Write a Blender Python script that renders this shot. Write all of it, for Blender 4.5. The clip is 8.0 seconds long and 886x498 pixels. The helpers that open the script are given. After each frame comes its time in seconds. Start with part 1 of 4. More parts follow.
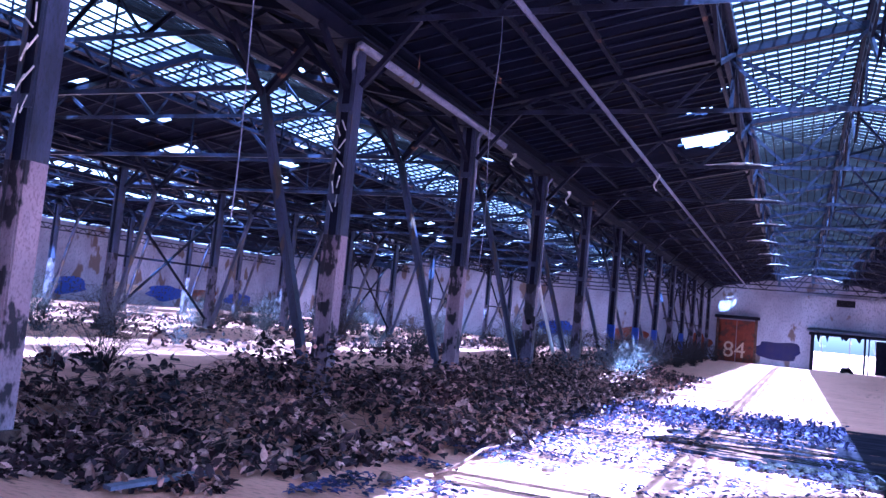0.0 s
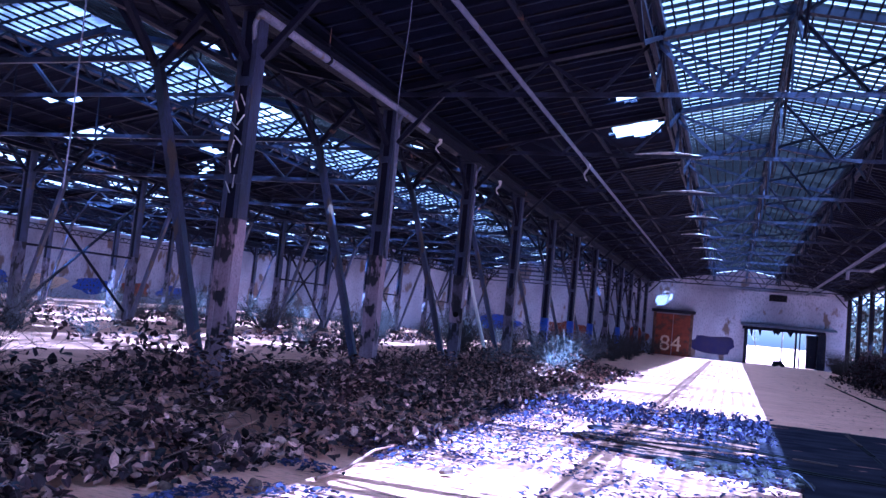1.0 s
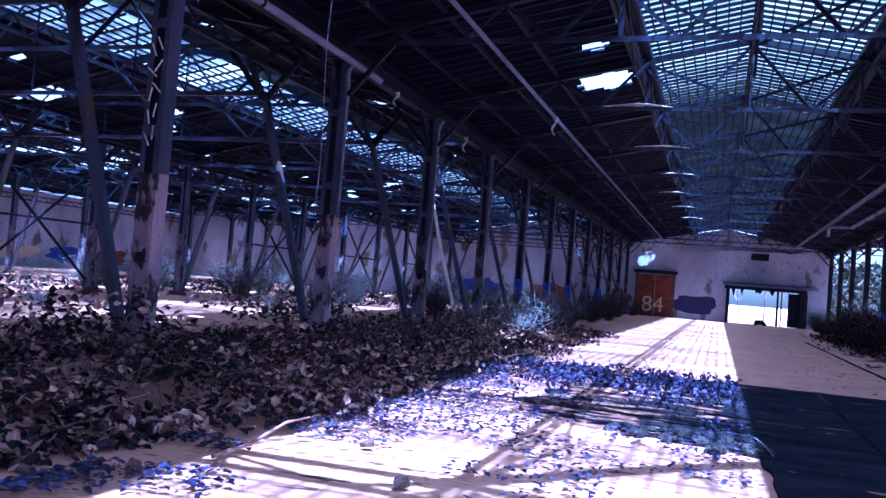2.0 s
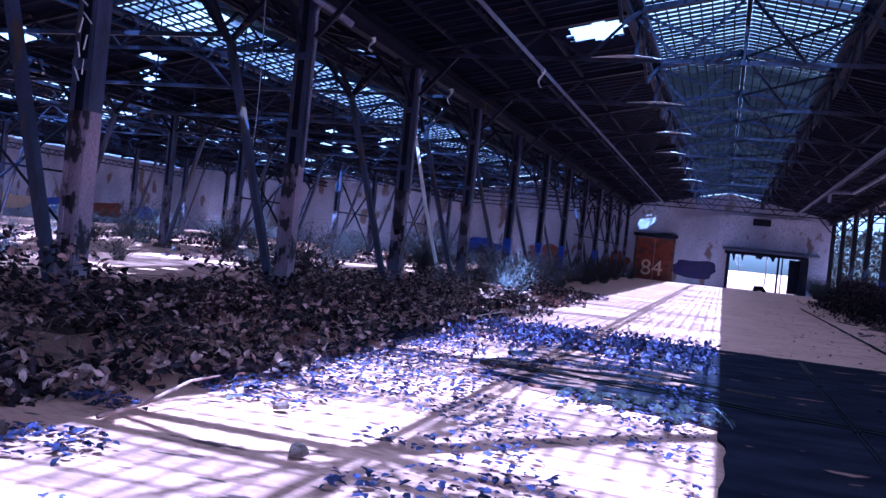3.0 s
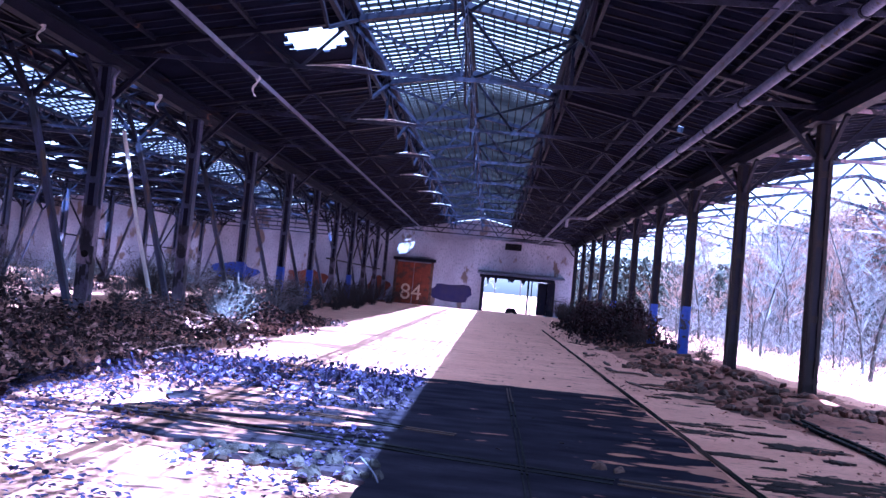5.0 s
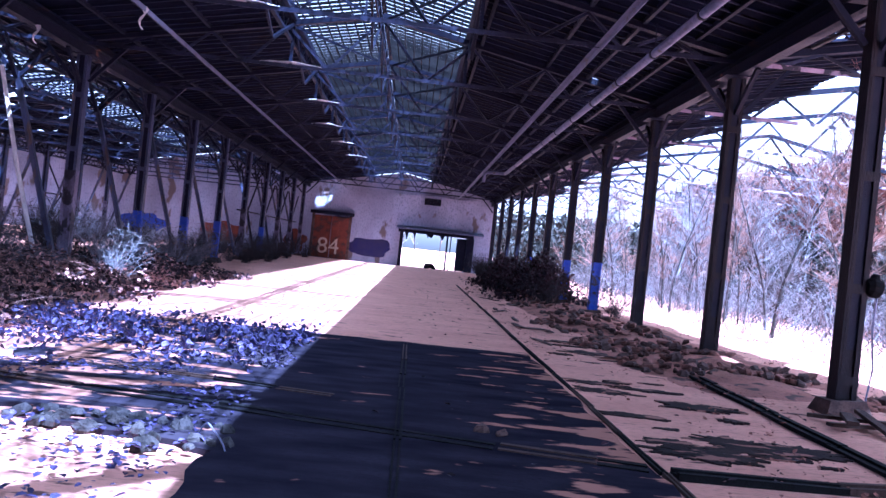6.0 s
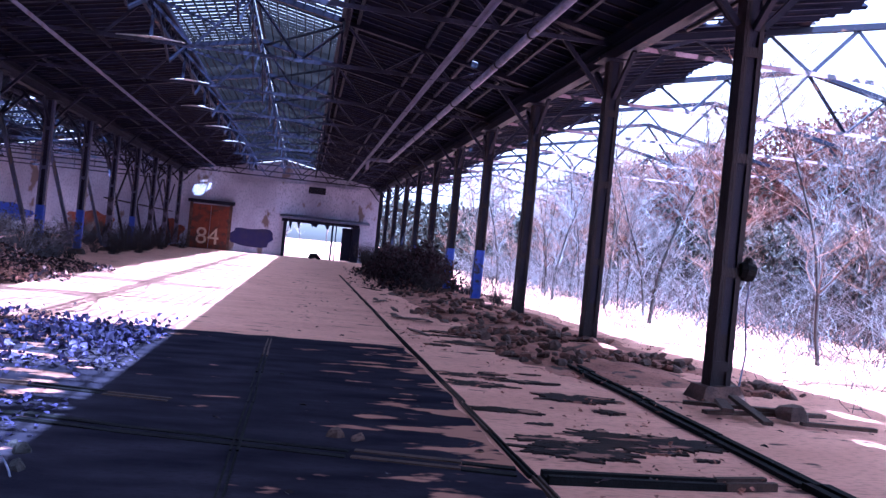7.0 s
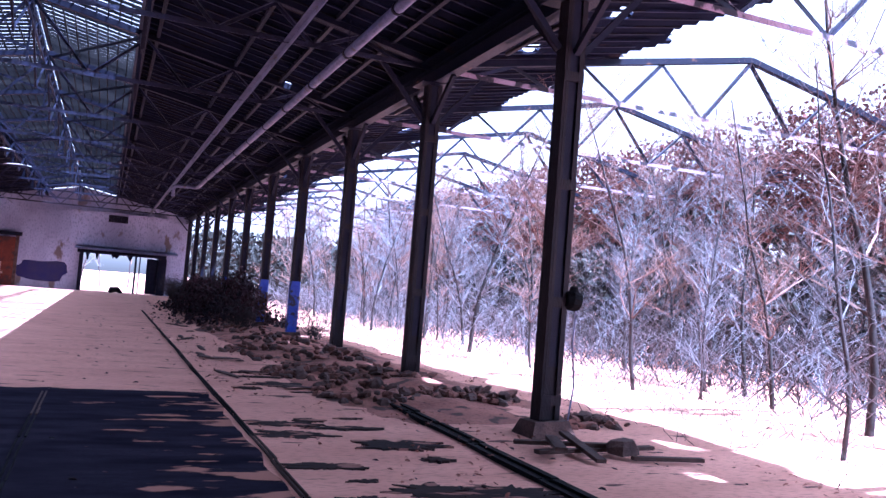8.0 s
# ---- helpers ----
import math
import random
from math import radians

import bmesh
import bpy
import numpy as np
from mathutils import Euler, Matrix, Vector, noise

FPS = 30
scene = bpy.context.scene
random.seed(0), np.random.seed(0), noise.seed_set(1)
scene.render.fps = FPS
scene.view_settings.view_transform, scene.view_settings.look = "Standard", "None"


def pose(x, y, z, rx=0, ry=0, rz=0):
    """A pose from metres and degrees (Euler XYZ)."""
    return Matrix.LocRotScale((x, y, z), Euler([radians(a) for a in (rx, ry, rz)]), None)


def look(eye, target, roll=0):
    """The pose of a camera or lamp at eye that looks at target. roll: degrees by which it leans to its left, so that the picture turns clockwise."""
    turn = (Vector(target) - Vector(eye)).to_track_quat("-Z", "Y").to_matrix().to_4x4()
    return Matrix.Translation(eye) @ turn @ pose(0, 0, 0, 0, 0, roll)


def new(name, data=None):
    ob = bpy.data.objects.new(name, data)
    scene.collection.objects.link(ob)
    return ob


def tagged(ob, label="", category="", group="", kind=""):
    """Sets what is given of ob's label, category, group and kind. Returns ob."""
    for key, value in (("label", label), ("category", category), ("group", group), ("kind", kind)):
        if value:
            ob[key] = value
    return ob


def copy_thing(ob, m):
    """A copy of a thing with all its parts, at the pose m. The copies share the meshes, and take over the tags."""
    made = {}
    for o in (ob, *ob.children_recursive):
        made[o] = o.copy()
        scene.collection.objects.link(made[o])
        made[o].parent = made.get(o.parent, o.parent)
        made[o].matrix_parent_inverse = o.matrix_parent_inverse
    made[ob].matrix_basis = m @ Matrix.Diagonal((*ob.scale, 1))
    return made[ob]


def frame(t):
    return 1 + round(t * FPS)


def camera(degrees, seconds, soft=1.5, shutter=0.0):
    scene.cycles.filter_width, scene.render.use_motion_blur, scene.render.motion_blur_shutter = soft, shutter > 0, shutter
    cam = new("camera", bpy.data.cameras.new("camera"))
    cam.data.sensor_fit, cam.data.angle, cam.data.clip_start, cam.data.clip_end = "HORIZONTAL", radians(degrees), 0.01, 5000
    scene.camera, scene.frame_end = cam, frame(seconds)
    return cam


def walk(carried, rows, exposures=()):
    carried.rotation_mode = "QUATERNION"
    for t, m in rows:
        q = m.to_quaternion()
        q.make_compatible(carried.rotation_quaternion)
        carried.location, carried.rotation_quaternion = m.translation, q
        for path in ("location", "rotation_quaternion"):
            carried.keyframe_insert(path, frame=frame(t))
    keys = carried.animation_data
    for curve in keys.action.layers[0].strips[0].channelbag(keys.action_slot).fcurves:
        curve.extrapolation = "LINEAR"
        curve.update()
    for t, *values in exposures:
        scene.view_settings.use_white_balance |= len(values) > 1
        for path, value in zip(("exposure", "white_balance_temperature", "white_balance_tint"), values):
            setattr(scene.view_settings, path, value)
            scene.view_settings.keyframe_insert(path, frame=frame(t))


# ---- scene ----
cam = camera(56.4, 8.0)
METRES, EYE, TILT, LEAN, TURN = 7.096, 1.484, 0.0, 0.0, 23.5
ROWS = [
    (0.0, 0.0, 0.0, 0.0, -0.43, 4.54, -5.4),
    (0.5, 0.0361, 0.0585, 0.0006, -1.54, 4.03, -5.54),
    (1.0, 0.0732, 0.1017, -0.0018, -4.23, 4.53, -5.45),
    (1.5, 0.1175, 0.1561, -0.0024, -4.83, 3.64, -4.58),
    (3.0, 0.2582, 0.2899, -0.0072, -4.67, -0.65, -5.82),
    (3.5, 0.3096, 0.3372, -0.0041, 0.02, -1.52, -4.86),
    (4.0, 0.3639, 0.374, -0.001, 3.13, -0.28, -2.02),
    (4.5, 0.4187, 0.4094, 0.0007, -6.96, 1.84, -3.39),
    (5.0, 0.4694, 0.4489, 0.0034, -20.2, 2.64, -5.4),
    (6.5, 0.6011, 0.5501, -0.0016, -27.27, -0.62, -5.96),
    (7.0, 0.6413, 0.5868, -0.0025, -33.17, 0.2, -5.68),
    (7.5, 0.6763, 0.6262, 0.0002, -41.94, 1.16, -6.24),
    (8.0, 0.7156, 0.6819, 0.0044, -45.79, 3.32, -4.6),
]
walk(cam, [(t, pose(0, 0, EYE, TILT, LEAN, TURN) @ pose(METRES * x, METRES * y, METRES * z, 90 + pitch, roll, yaw)) for t, x, y, z, yaw, pitch, roll in ROWS],
     exposures=[(0.0, 3.2, 3850, 14), (0.5, 3.0, 3850, 14), (1.0, 2.7, 3800, 14), (1.5, 2.45, 3800, 13), (3.0, 2.1, 3800, 13), (3.8, 2.1, 3800, 13), (4.5, 2.5, 3950, 16), (5.0, 2.95, 4200, 18), (6.5, 2.8, 4350, 20), (8.0, 2.65, 4600, 24)])

# ---- light ----
world = bpy.data.worlds.new("sky")
scene.world = world
world.use_nodes = True
wn = world.node_tree
sky = wn.nodes.new("ShaderNodeTexSky")
sky.sky_type, sky.sun_disc = "NISHITA", False
SUN_RAY = Vector((-0.29, 0.37, -1.0)).normalized()
sky.sun_elevation = math.asin(-SUN_RAY.z)
sky.sun_rotation = math.atan2(-SUN_RAY.x, -SUN_RAY.y)
sky.air_density, sky.dust_density, sky.ozone_density = 1.0, 3.0, 0.8
haze = wn.nodes.new("ShaderNodeHueSaturation")
haze.inputs["Saturation"].default_value = 0.03
wn.links.new(sky.outputs[0], haze.inputs["Color"])
wn.links.new(haze.outputs[0], wn.nodes["Background"].inputs[0])
wn.nodes["Background"].inputs[1].default_value = 0.10
sun = new("sun", bpy.data.lights.new("sun", "SUN"))
sun.data.energy, sun.data.angle, sun.data.color = 5.0, radians(0.6), (0.99, 0.98, 0.97)
sun.matrix_world = look((0, 0, 60), Vector((0, 0, 60)) + SUN_RAY)

# ---- plan ----
XL, XR, CX = -6.16, 7.78, 0.84          # column rows of the nave and its middle
HALF, BAY, Y0 = 7.0, 5.0, 5.03          # half a nave, column spacing, first column
EAVE, PITCH, GLASS = 5.62, 0.195, 2.12  # roof at the valley, slope, half width of the roof glazing
WALL_Y, BACK_Y, LEFT_X = 68.0, -14.0, -48.2
TRUSS_Y = [Y0 + BAY * k for k in range(-3, 13)]


def roof_z(dx):
    return EAVE + PITCH * (HALF - abs(dx))


# ---- materials ----
def mat(name, base, second, rough=0.8, metal=0.0, scale=3.0, fine=40.0, bump=0.3, spots=None, spot_at=0.62, spot_scale=2.0, stretch=(1, 1, 1), random_tint=0.0, border=None, gloss=0.3):
    m = bpy.data.materials.new(name)
    m.use_nodes = True
    t = m.node_tree
    b = t.nodes["Principled BSDF"]
    b.inputs["Roughness"].default_value, b.inputs["Metallic"].default_value = rough, metal
    b.inputs["Specular IOR Level"].default_value = gloss
    co = t.nodes.new("ShaderNodeTexCoord")
    mp = t.nodes.new("ShaderNodeMapping")
    mp.inputs["Scale"].default_value = stretch
    t.links.new(co.outputs["Object"], mp.inputs[0])

    def noise_of(s, detail=6.0):
        n = t.nodes.new("ShaderNodeTexNoise")
        n.inputs["Scale"].default_value, n.inputs["Detail"].default_value = s, detail
        t.links.new(mp.outputs[0], n.inputs["Vector"])
        return n.outputs["Fac"]

    def ramp(fac, a, z):
        r = t.nodes.new("ShaderNodeMapRange")
        r.inputs[1].default_value, r.inputs[2].default_value = a, z
        t.links.new(fac, r.inputs[0])
        return r.outputs[0]

    def mix(fac, a, c):
        x = t.nodes.new("ShaderNodeMix")
        x.data_type = "RGBA"
        t.links.new(fac, x.inputs["Factor"])
        for sock, v in ((x.inputs["A"], a), (x.inputs["B"], c)):
            if isinstance(v, tuple):
                sock.default_value = (*v, 1)
            else:
                t.links.new(v, sock)
        return x.outputs["Result"]

    big, small = noise_of(scale), noise_of(fine, 3.0)
    col = mix(ramp(big, 0.35, 0.65), base, second)
    dark = tuple(v * 0.6 for v in second)
    col = mix(ramp(small, 0.5, 0.8), col, dark)
    if spots:
        fac = noise_of(spot_scale, 8.0)
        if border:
            # spots lie thicker towards both x borders
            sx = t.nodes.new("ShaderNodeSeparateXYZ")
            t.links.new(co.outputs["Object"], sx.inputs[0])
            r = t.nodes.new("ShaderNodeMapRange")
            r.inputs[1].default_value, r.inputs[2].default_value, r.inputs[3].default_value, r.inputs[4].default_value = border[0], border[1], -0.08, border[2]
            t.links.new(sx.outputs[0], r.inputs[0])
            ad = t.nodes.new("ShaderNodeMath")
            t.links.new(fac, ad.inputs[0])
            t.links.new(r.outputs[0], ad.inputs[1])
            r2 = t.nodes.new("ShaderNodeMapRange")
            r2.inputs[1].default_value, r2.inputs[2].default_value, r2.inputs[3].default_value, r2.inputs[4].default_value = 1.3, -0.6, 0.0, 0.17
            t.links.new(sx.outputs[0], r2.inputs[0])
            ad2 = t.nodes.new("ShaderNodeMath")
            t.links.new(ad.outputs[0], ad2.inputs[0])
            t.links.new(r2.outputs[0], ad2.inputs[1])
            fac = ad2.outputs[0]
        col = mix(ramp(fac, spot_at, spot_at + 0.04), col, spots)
    if random_tint:
        info = t.nodes.new("ShaderNodeObjectInfo")
        geo = t.nodes.new("ShaderNodeNewGeometry")
        add = t.nodes.new("ShaderNodeMath")
        add.operation = "ADD"
        t.links.new(info.outputs["Random"], add.inputs[0])
        t.links.new(geo.outputs["Random Per Island"], add.inputs[1])
        fr = t.nodes.new("ShaderNodeMath")
        fr.operation = "FRACT"
        t.links.new(add.outputs[0], fr.inputs[0])
        hs = t.nodes.new("ShaderNodeHueSaturation")
        r = t.nodes.new("ShaderNodeMapRange")
        r.inputs[3].default_value, r.inputs[4].default_value = 1 - random_tint, 1 + random_tint
        t.links.new(fr.outputs[0], r.inputs[0])
        t.links.new(r.outputs[0], hs.inputs["Value"])
        t.links.new(col, hs.inputs["Color"])
        col = hs.outputs[0]
    t.links.new(col, b.inputs["Base Color"])
    bp = t.nodes.new("ShaderNodeBump")
    bp.inputs["Strength"].default_value, bp.inputs["Distance"].default_value = bump, 0.02
    t.links.new(small, bp.inputs["Height"])
    t.links.new(bp.outputs[0], b.inputs["Normal"])
    return m


M_dust = mat("pale_red_dust", (0.75, 0.385, 0.29), (0.63, 0.31, 0.23), 0.95, scale=0.7, fine=14, bump=0.5, spots=(0.10, 0.05, 0.042), spot_at=0.63, spot_scale=2.4, stretch=(0.7, 2.0, 1))
M_slab = mat("dark_concrete", (0.014, 0.013, 0.022), (0.034, 0.030, 0.044), 0.75, scale=1.5, fine=25, bump=0.4, spots=(0.40, 0.20, 0.15), spot_at=0.58, spot_scale=1.7, stretch=(0.8, 2.0, 1), border=(2.6, 4.6, 0.13), gloss=0.0)
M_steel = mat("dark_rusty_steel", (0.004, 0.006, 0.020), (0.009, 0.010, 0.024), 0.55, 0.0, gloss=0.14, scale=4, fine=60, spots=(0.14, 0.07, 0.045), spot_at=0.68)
M_paint = mat("violet_grey_paint", (0.060, 0.070, 0.16), (0.012, 0.014, 0.03), 0.33, gloss=0.6, scale=3, fine=50, spots=(0.07, 0.05, 0.045), spot_at=0.58, spot_scale=4, stretch=(1, 1, 0.35))
M_pink = mat("flaking_and_sunlit_pink", (0.36, 0.27, 0.36), (0.22, 0.16, 0.22), 0.6, scale=4, fine=50, spots=(0.025, 0.022, 0.035), spot_at=0.53, spot_scale=4, stretch=(1, 1, 0.6))
M_blue = mat("blue_sprayed_paint", (0.025, 0.06, 0.46), (0.07, 0.12, 0.48), 0.6, scale=5, fine=40, spots=(0.03, 0.03, 0.05), spot_at=0.55, spot_scale=5)
# near-black colour deepens the darkness under the roof
M_sheet = mat("near_black_corrugated_sheet", (0.004, 0.006, 0.016), (0.009, 0.011, 0.025), 0.6, gloss=0.03, scale=1.2, fine=30, spots=(0.018, 0.013, 0.016), spot_at=0.66, spot_scale=1.5)
M_wall = mat("stained_whitewash", (0.42, 0.44, 0.60), (0.26, 0.27, 0.38), 0.9, scale=0.5, fine=12, spots=(0.15, 0.12, 0.12), spot_at=0.6, spot_scale=0.8, stretch=(1, 1, 0.5))
M_orange = mat("orange_red_paint", (0.20, 0.045, 0.022), (0.11, 0.026, 0.018), 0.6, scale=2, fine=30, spots=(0.07, 0.03, 0.025), spot_at=0.56)
M_cream = mat("cream_sprayed_paint", (0.62, 0.50, 0.40), (0.55, 0.42, 0.33), 0.7)
M_violet = mat("deep_violet_sprayed_paint", (0.012, 0.012, 0.09), (0.025, 0.022, 0.075), 0.7, scale=1.5)
# leaves of the sun patch: their blue sunlit cast is put into the colour
M_litter = mat("sunlit_blue_dead_leaf", (0.085, 0.072, 0.20), (0.026, 0.022, 0.06), 0.6, gloss=0.2, scale=1, fine=30, random_tint=0.7)
M_white = mat("white_sprayed_paint", (0.75, 0.75, 0.78), (0.6, 0.6, 0.65), 0.6)
M_pipe = mat("pale_lagged_pipe", (0.20, 0.215, 0.34), (0.12, 0.13, 0.21), 0.45, scale=3, fine=30, spots=(0.12, 0.10, 0.1), spot_at=0.62, spot_scale=5)
M_leaf = mat("dry_bramble_leaf", (0.052, 0.024, 0.030), (0.014, 0.011, 0.018), 0.55, gloss=0.15, scale=1, fine=30, random_tint=0.75)
M_pale = mat("pale_dead_leaf", (0.58, 0.34, 0.31), (0.34, 0.18, 0.165), 0.8, scale=1, fine=30, random_tint=0.5)
M_twig = mat("grey_brown_twig", (0.045, 0.038, 0.042), (0.022, 0.019, 0.022), 0.85, scale=4, fine=50, random_tint=0.5)
M_palet = mat("pale_grey_twig", (0.22, 0.22, 0.26), (0.10, 0.10, 0.125), 0.85, scale=4, fine=50, random_tint=0.4)
M_vine = mat("red_brown_vine", (0.15, 0.052, 0.042), (0.055, 0.02, 0.018), 0.85, scale=2, fine=30, random_tint=0.5)
M_brick = mat("broken_brick", (0.22, 0.10, 0.075), (0.10, 0.05, 0.042), 0.9, scale=8, fine=60, bump=0.6, random_tint=0.5)
M_conc = mat("weathered_concrete", (0.13, 0.078, 0.068), (0.05, 0.032, 0.03), 0.9, scale=4, fine=40, bump=0.6)
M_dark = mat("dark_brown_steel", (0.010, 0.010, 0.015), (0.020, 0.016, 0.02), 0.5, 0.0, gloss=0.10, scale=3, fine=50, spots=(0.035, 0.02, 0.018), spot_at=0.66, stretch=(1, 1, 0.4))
M_tie = mat("blue_grey_steel", (0.036, 0.042, 0.09), (0.010, 0.011, 0.022), 0.4, 0.3, scale=1.5, fine=40)
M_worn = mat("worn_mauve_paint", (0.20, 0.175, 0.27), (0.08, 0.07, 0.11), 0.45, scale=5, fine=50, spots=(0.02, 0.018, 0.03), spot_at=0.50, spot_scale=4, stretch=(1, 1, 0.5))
M_rib = mat("dark_roof_rib", (0.011, 0.015, 0.042), (0.005, 0.006, 0.016), 0.6, scale=1.5, fine=9, gloss=0.1, spots=(0.006, 0.006, 0.012), spot_at=0.52, spot_scale=1.2)
M_rubble = mat("pale_broken_concrete", (0.055, 0.05, 0.056), (0.028, 0.026, 0.03), 0.9, scale=6, fine=40, bump=0.6, random_tint=0.4)
M_plank = mat("dark_old_wood", (0.075, 0.042, 0.034), (0.04, 0.024, 0.02), 0.85, scale=3, fine=40, stretch=(4, 1, 1))
M_earth = mat("trodden_red_earth", (0.42, 0.18, 0.135), (0.24, 0.105, 0.08), 0.95, scale=1.5, fine=18, bump=0.8, spots=(0.07, 0.04, 0.034), spot_at=0.57, spot_scale=3)
M_redtwig = mat("reddish_twig", (0.27, 0.165, 0.145), (0.13, 0.075, 0.066), 0.85, scale=4, fine=50, random_tint=0.5)
M_tar = mat("dark_oily_stain", (0.02, 0.016, 0.018), (0.045, 0.03, 0.028), 0.8, scale=2, fine=20, spots=(0.30, 0.15, 0.12), spot_at=0.56, spot_scale=3, stretch=(0.8, 2, 1), gloss=0.05)
M_black = mat("black_rubber", (0.008, 0.008, 0.009), (0.014, 0.014, 0.016), 0.6, gloss=0.02)


def glass_material(name, dim0, dim1, film):
    m = bpy.data.materials.new(name)
    m.use_nodes = True
    t = m.node_tree
    out = t.nodes["Material Output"]
    t.nodes.remove(t.nodes["Principled BSDF"])
    clear = t.nodes.new("ShaderNodeBsdfTransparent")
    clear.inputs[0].default_value = (0.92, 0.94, 0.98, 1)
    dirt = t.nodes.new("ShaderNodeBsdfTranslucent")
    dirt.inputs[0].default_value = (*film, 1)
    n = t.nodes.new("ShaderNodeTexNoise")
    n.inputs["Scale"].default_value, n.inputs["Detail"].default_value = 1.6, 6
    co = t.nodes.new("ShaderNodeTexCoord")
    t.links.new(co.outputs["Object"], n.inputs["Vector"])
    r = t.nodes.new("ShaderNodeMapRange")
    r.inputs[1].default_value, r.inputs[2].default_value, r.inputs[3].default_value, r.inputs[4].default_value = 0.35, 0.7, dim0, dim1
    t.links.new(n.outputs["Fac"], r.inputs[0])
    mx = t.nodes.new("ShaderNodeMixShader")
    t.links.new(r.outputs[0], mx.inputs[0])
    t.links.new(clear.outputs[0], mx.inputs[1])
    t.links.new(dirt.outputs[0], mx.inputs[2])
    t.links.new(mx.outputs[0], out.inputs[0])
    return m


M_glass = glass_material("grimy_wired_glass", 0.05, 0.46, (0.02, 0.018, 0.025))
# aisle panes pass less, so the aisles' shade is built into the glass
M_dim_glass = glass_material("dimmed_wired_glass", 0.20, 0.85, (0.035, 0.035, 0.06))
M_scrub = mat("grey_green_scrub", (0.035, 0.034, 0.032), (0.018, 0.019, 0.019), 0.9, scale=0.5, fine=8, random_tint=0.6)


# ---- mesh helpers ----
class Geo:
    """Collects vertices and faces of one mesh."""

    def __init__(self):
        self.v, self.f = [], []

    def add(self, verts, faces):
        n = len(self.v)
        self.v += [tuple(p) for p in verts]
        self.f += [tuple(i + n for i in f) for f in faces]
        return self

    def hexa(self, pts):
        return self.add(pts, [(0, 3, 2, 1), (4, 5, 6, 7), (0, 1, 5, 4), (1, 2, 6, 5), (2, 3, 7, 6), (3, 0, 4, 7)])

    def box(self, x0, y0, z0, x1, y1, z1):
        return self.hexa([(x0, y0, z0), (x1, y0, z0), (x1, y1, z0), (x0, y1, z0), (x0, y0, z1), (x1, y0, z1), (x1, y1, z1), (x0, y1, z1)])

    def beam(self, p, q, w, h, up=(0, 0, 1)):
        p, q = Vector(p), Vector(q)
        d = (q - p).normalized()
        s = d.cross(Vector(up))
        if s.length < 1e-4:
            s = d.cross(Vector((0, 1, 0)))
        s = s.normalized() * (w / 2)
        u = s.cross(d).normalized() * (h / 2)
        return self.hexa([p - s - u, p + s - u, p + s + u, p - s + u, q - s - u, q + s - u, q + s + u, q - s + u])

    def angle_bar(self, p, q, w, h, t=0.012):
        """An L-section bar."""
        p, q = Vector(p), Vector(q)
        d = (q - p).normalized()
        s = d.cross(Vector((0, 0, 1)))
        s = (s if s.length > 1e-4 else Vector((1, 0, 0))).normalized()
        u = s.cross(d).normalized()
        self.beam(p, q, w, t)
        return self.beam(p + s * (w / 2 - t / 2) - u * h / 2, q + s * (w / 2 - t / 2) - u * h / 2, t, h)

    def tube(self, pts, radii, sides=6, cap=True):
        pts = [Vector(p) for p in pts]
        n0 = len(self.v)
        for i, p in enumerate(pts):
            d = (pts[min(i + 1, len(pts) - 1)] - pts[max(i - 1, 0)]).normalized()
            a = d.cross(Vector((0.3, 0.9, 0.31))).normalized()
            b = d.cross(a)
            r = radii[i] if isinstance(radii, (list, tuple)) else radii
            for k in range(sides):
                w = 2 * math.pi * k / sides
                self.v.append(tuple(p + (a * math.cos(w) + b * math.sin(w)) * r))
        for i in range(len(pts) - 1):
            for k in range(sides):
                k2 = (k + 1) % sides
                self.f.append((n0 + i * sides + k, n0 + i * sides + k2, n0 + (i + 1) * sides + k2, n0 + (i + 1) * sides + k))
        if cap:
            self.f.append(tuple(n0 + k for k in reversed(range(sides))))
            self.f.append(tuple(n0 + (len(pts) - 1) * sides + k for k in range(sides)))
        return self

    def mesh(self, name, material, smooth=False):
        me = bpy.data.meshes.new(name)
        me.from_pydata(self.v, [], self.f)
        me.materials.append(material)
        if smooth:
            me.polygons.foreach_set("use_smooth", [True] * len(me.polygons))
        me.update()
        return me


def thing(name, label="", category="", group="", kind="", at=(0, 0, 0)):
    ob = new(name)
    ob.empty_display_size = 0.2
    ob.location = at
    return tagged(ob, label, category, group, kind)


def part(name, geo, material, parent, label="", smooth=False):
    me = geo.mesh(name, material, smooth) if isinstance(geo, Geo) else geo
    ob = new(name, me)
    ob.parent = parent
    return tagged(ob, label)


def single(name, geo, material, label="", category="", group="", kind="", smooth=False):
    return tagged(new(name, geo.mesh(name, material, smooth)), label, category, group, kind)

# ---- ground and floor ----
def grid_sheet(name, x0, y0, x1, y1, step, height, material):
    nx, ny = int((x1 - x0) / step) + 1, int((y1 - y0) / step) + 1
    g = Geo()
    for j in range(ny):
        for i in range(nx):
            x, y = x0 + i * step, y0 + j * step
            g.v.append((x, y, height(x, y)))
    for j in range(ny - 1):
        for i in range(nx - 1):
            a = j * nx + i
            g.f.append((a, a + 1, a + nx + 1, a + nx))
    return g.mesh(name, material, True)


def ground_z(x, y):
    z = 0.02 * noise.noise((x * 0.6, y * 0.6, 0)) - 0.01
    if x > 8.5:
        z += 0.10 * noise.noise((x * 0.25, y * 0.25, 3)) * min(1, (x - 8.5) / 3)
    if x < -4.0:
        z += 0.05 * noise.noise((x * 0.4, y * 0.4, 5))
    return z


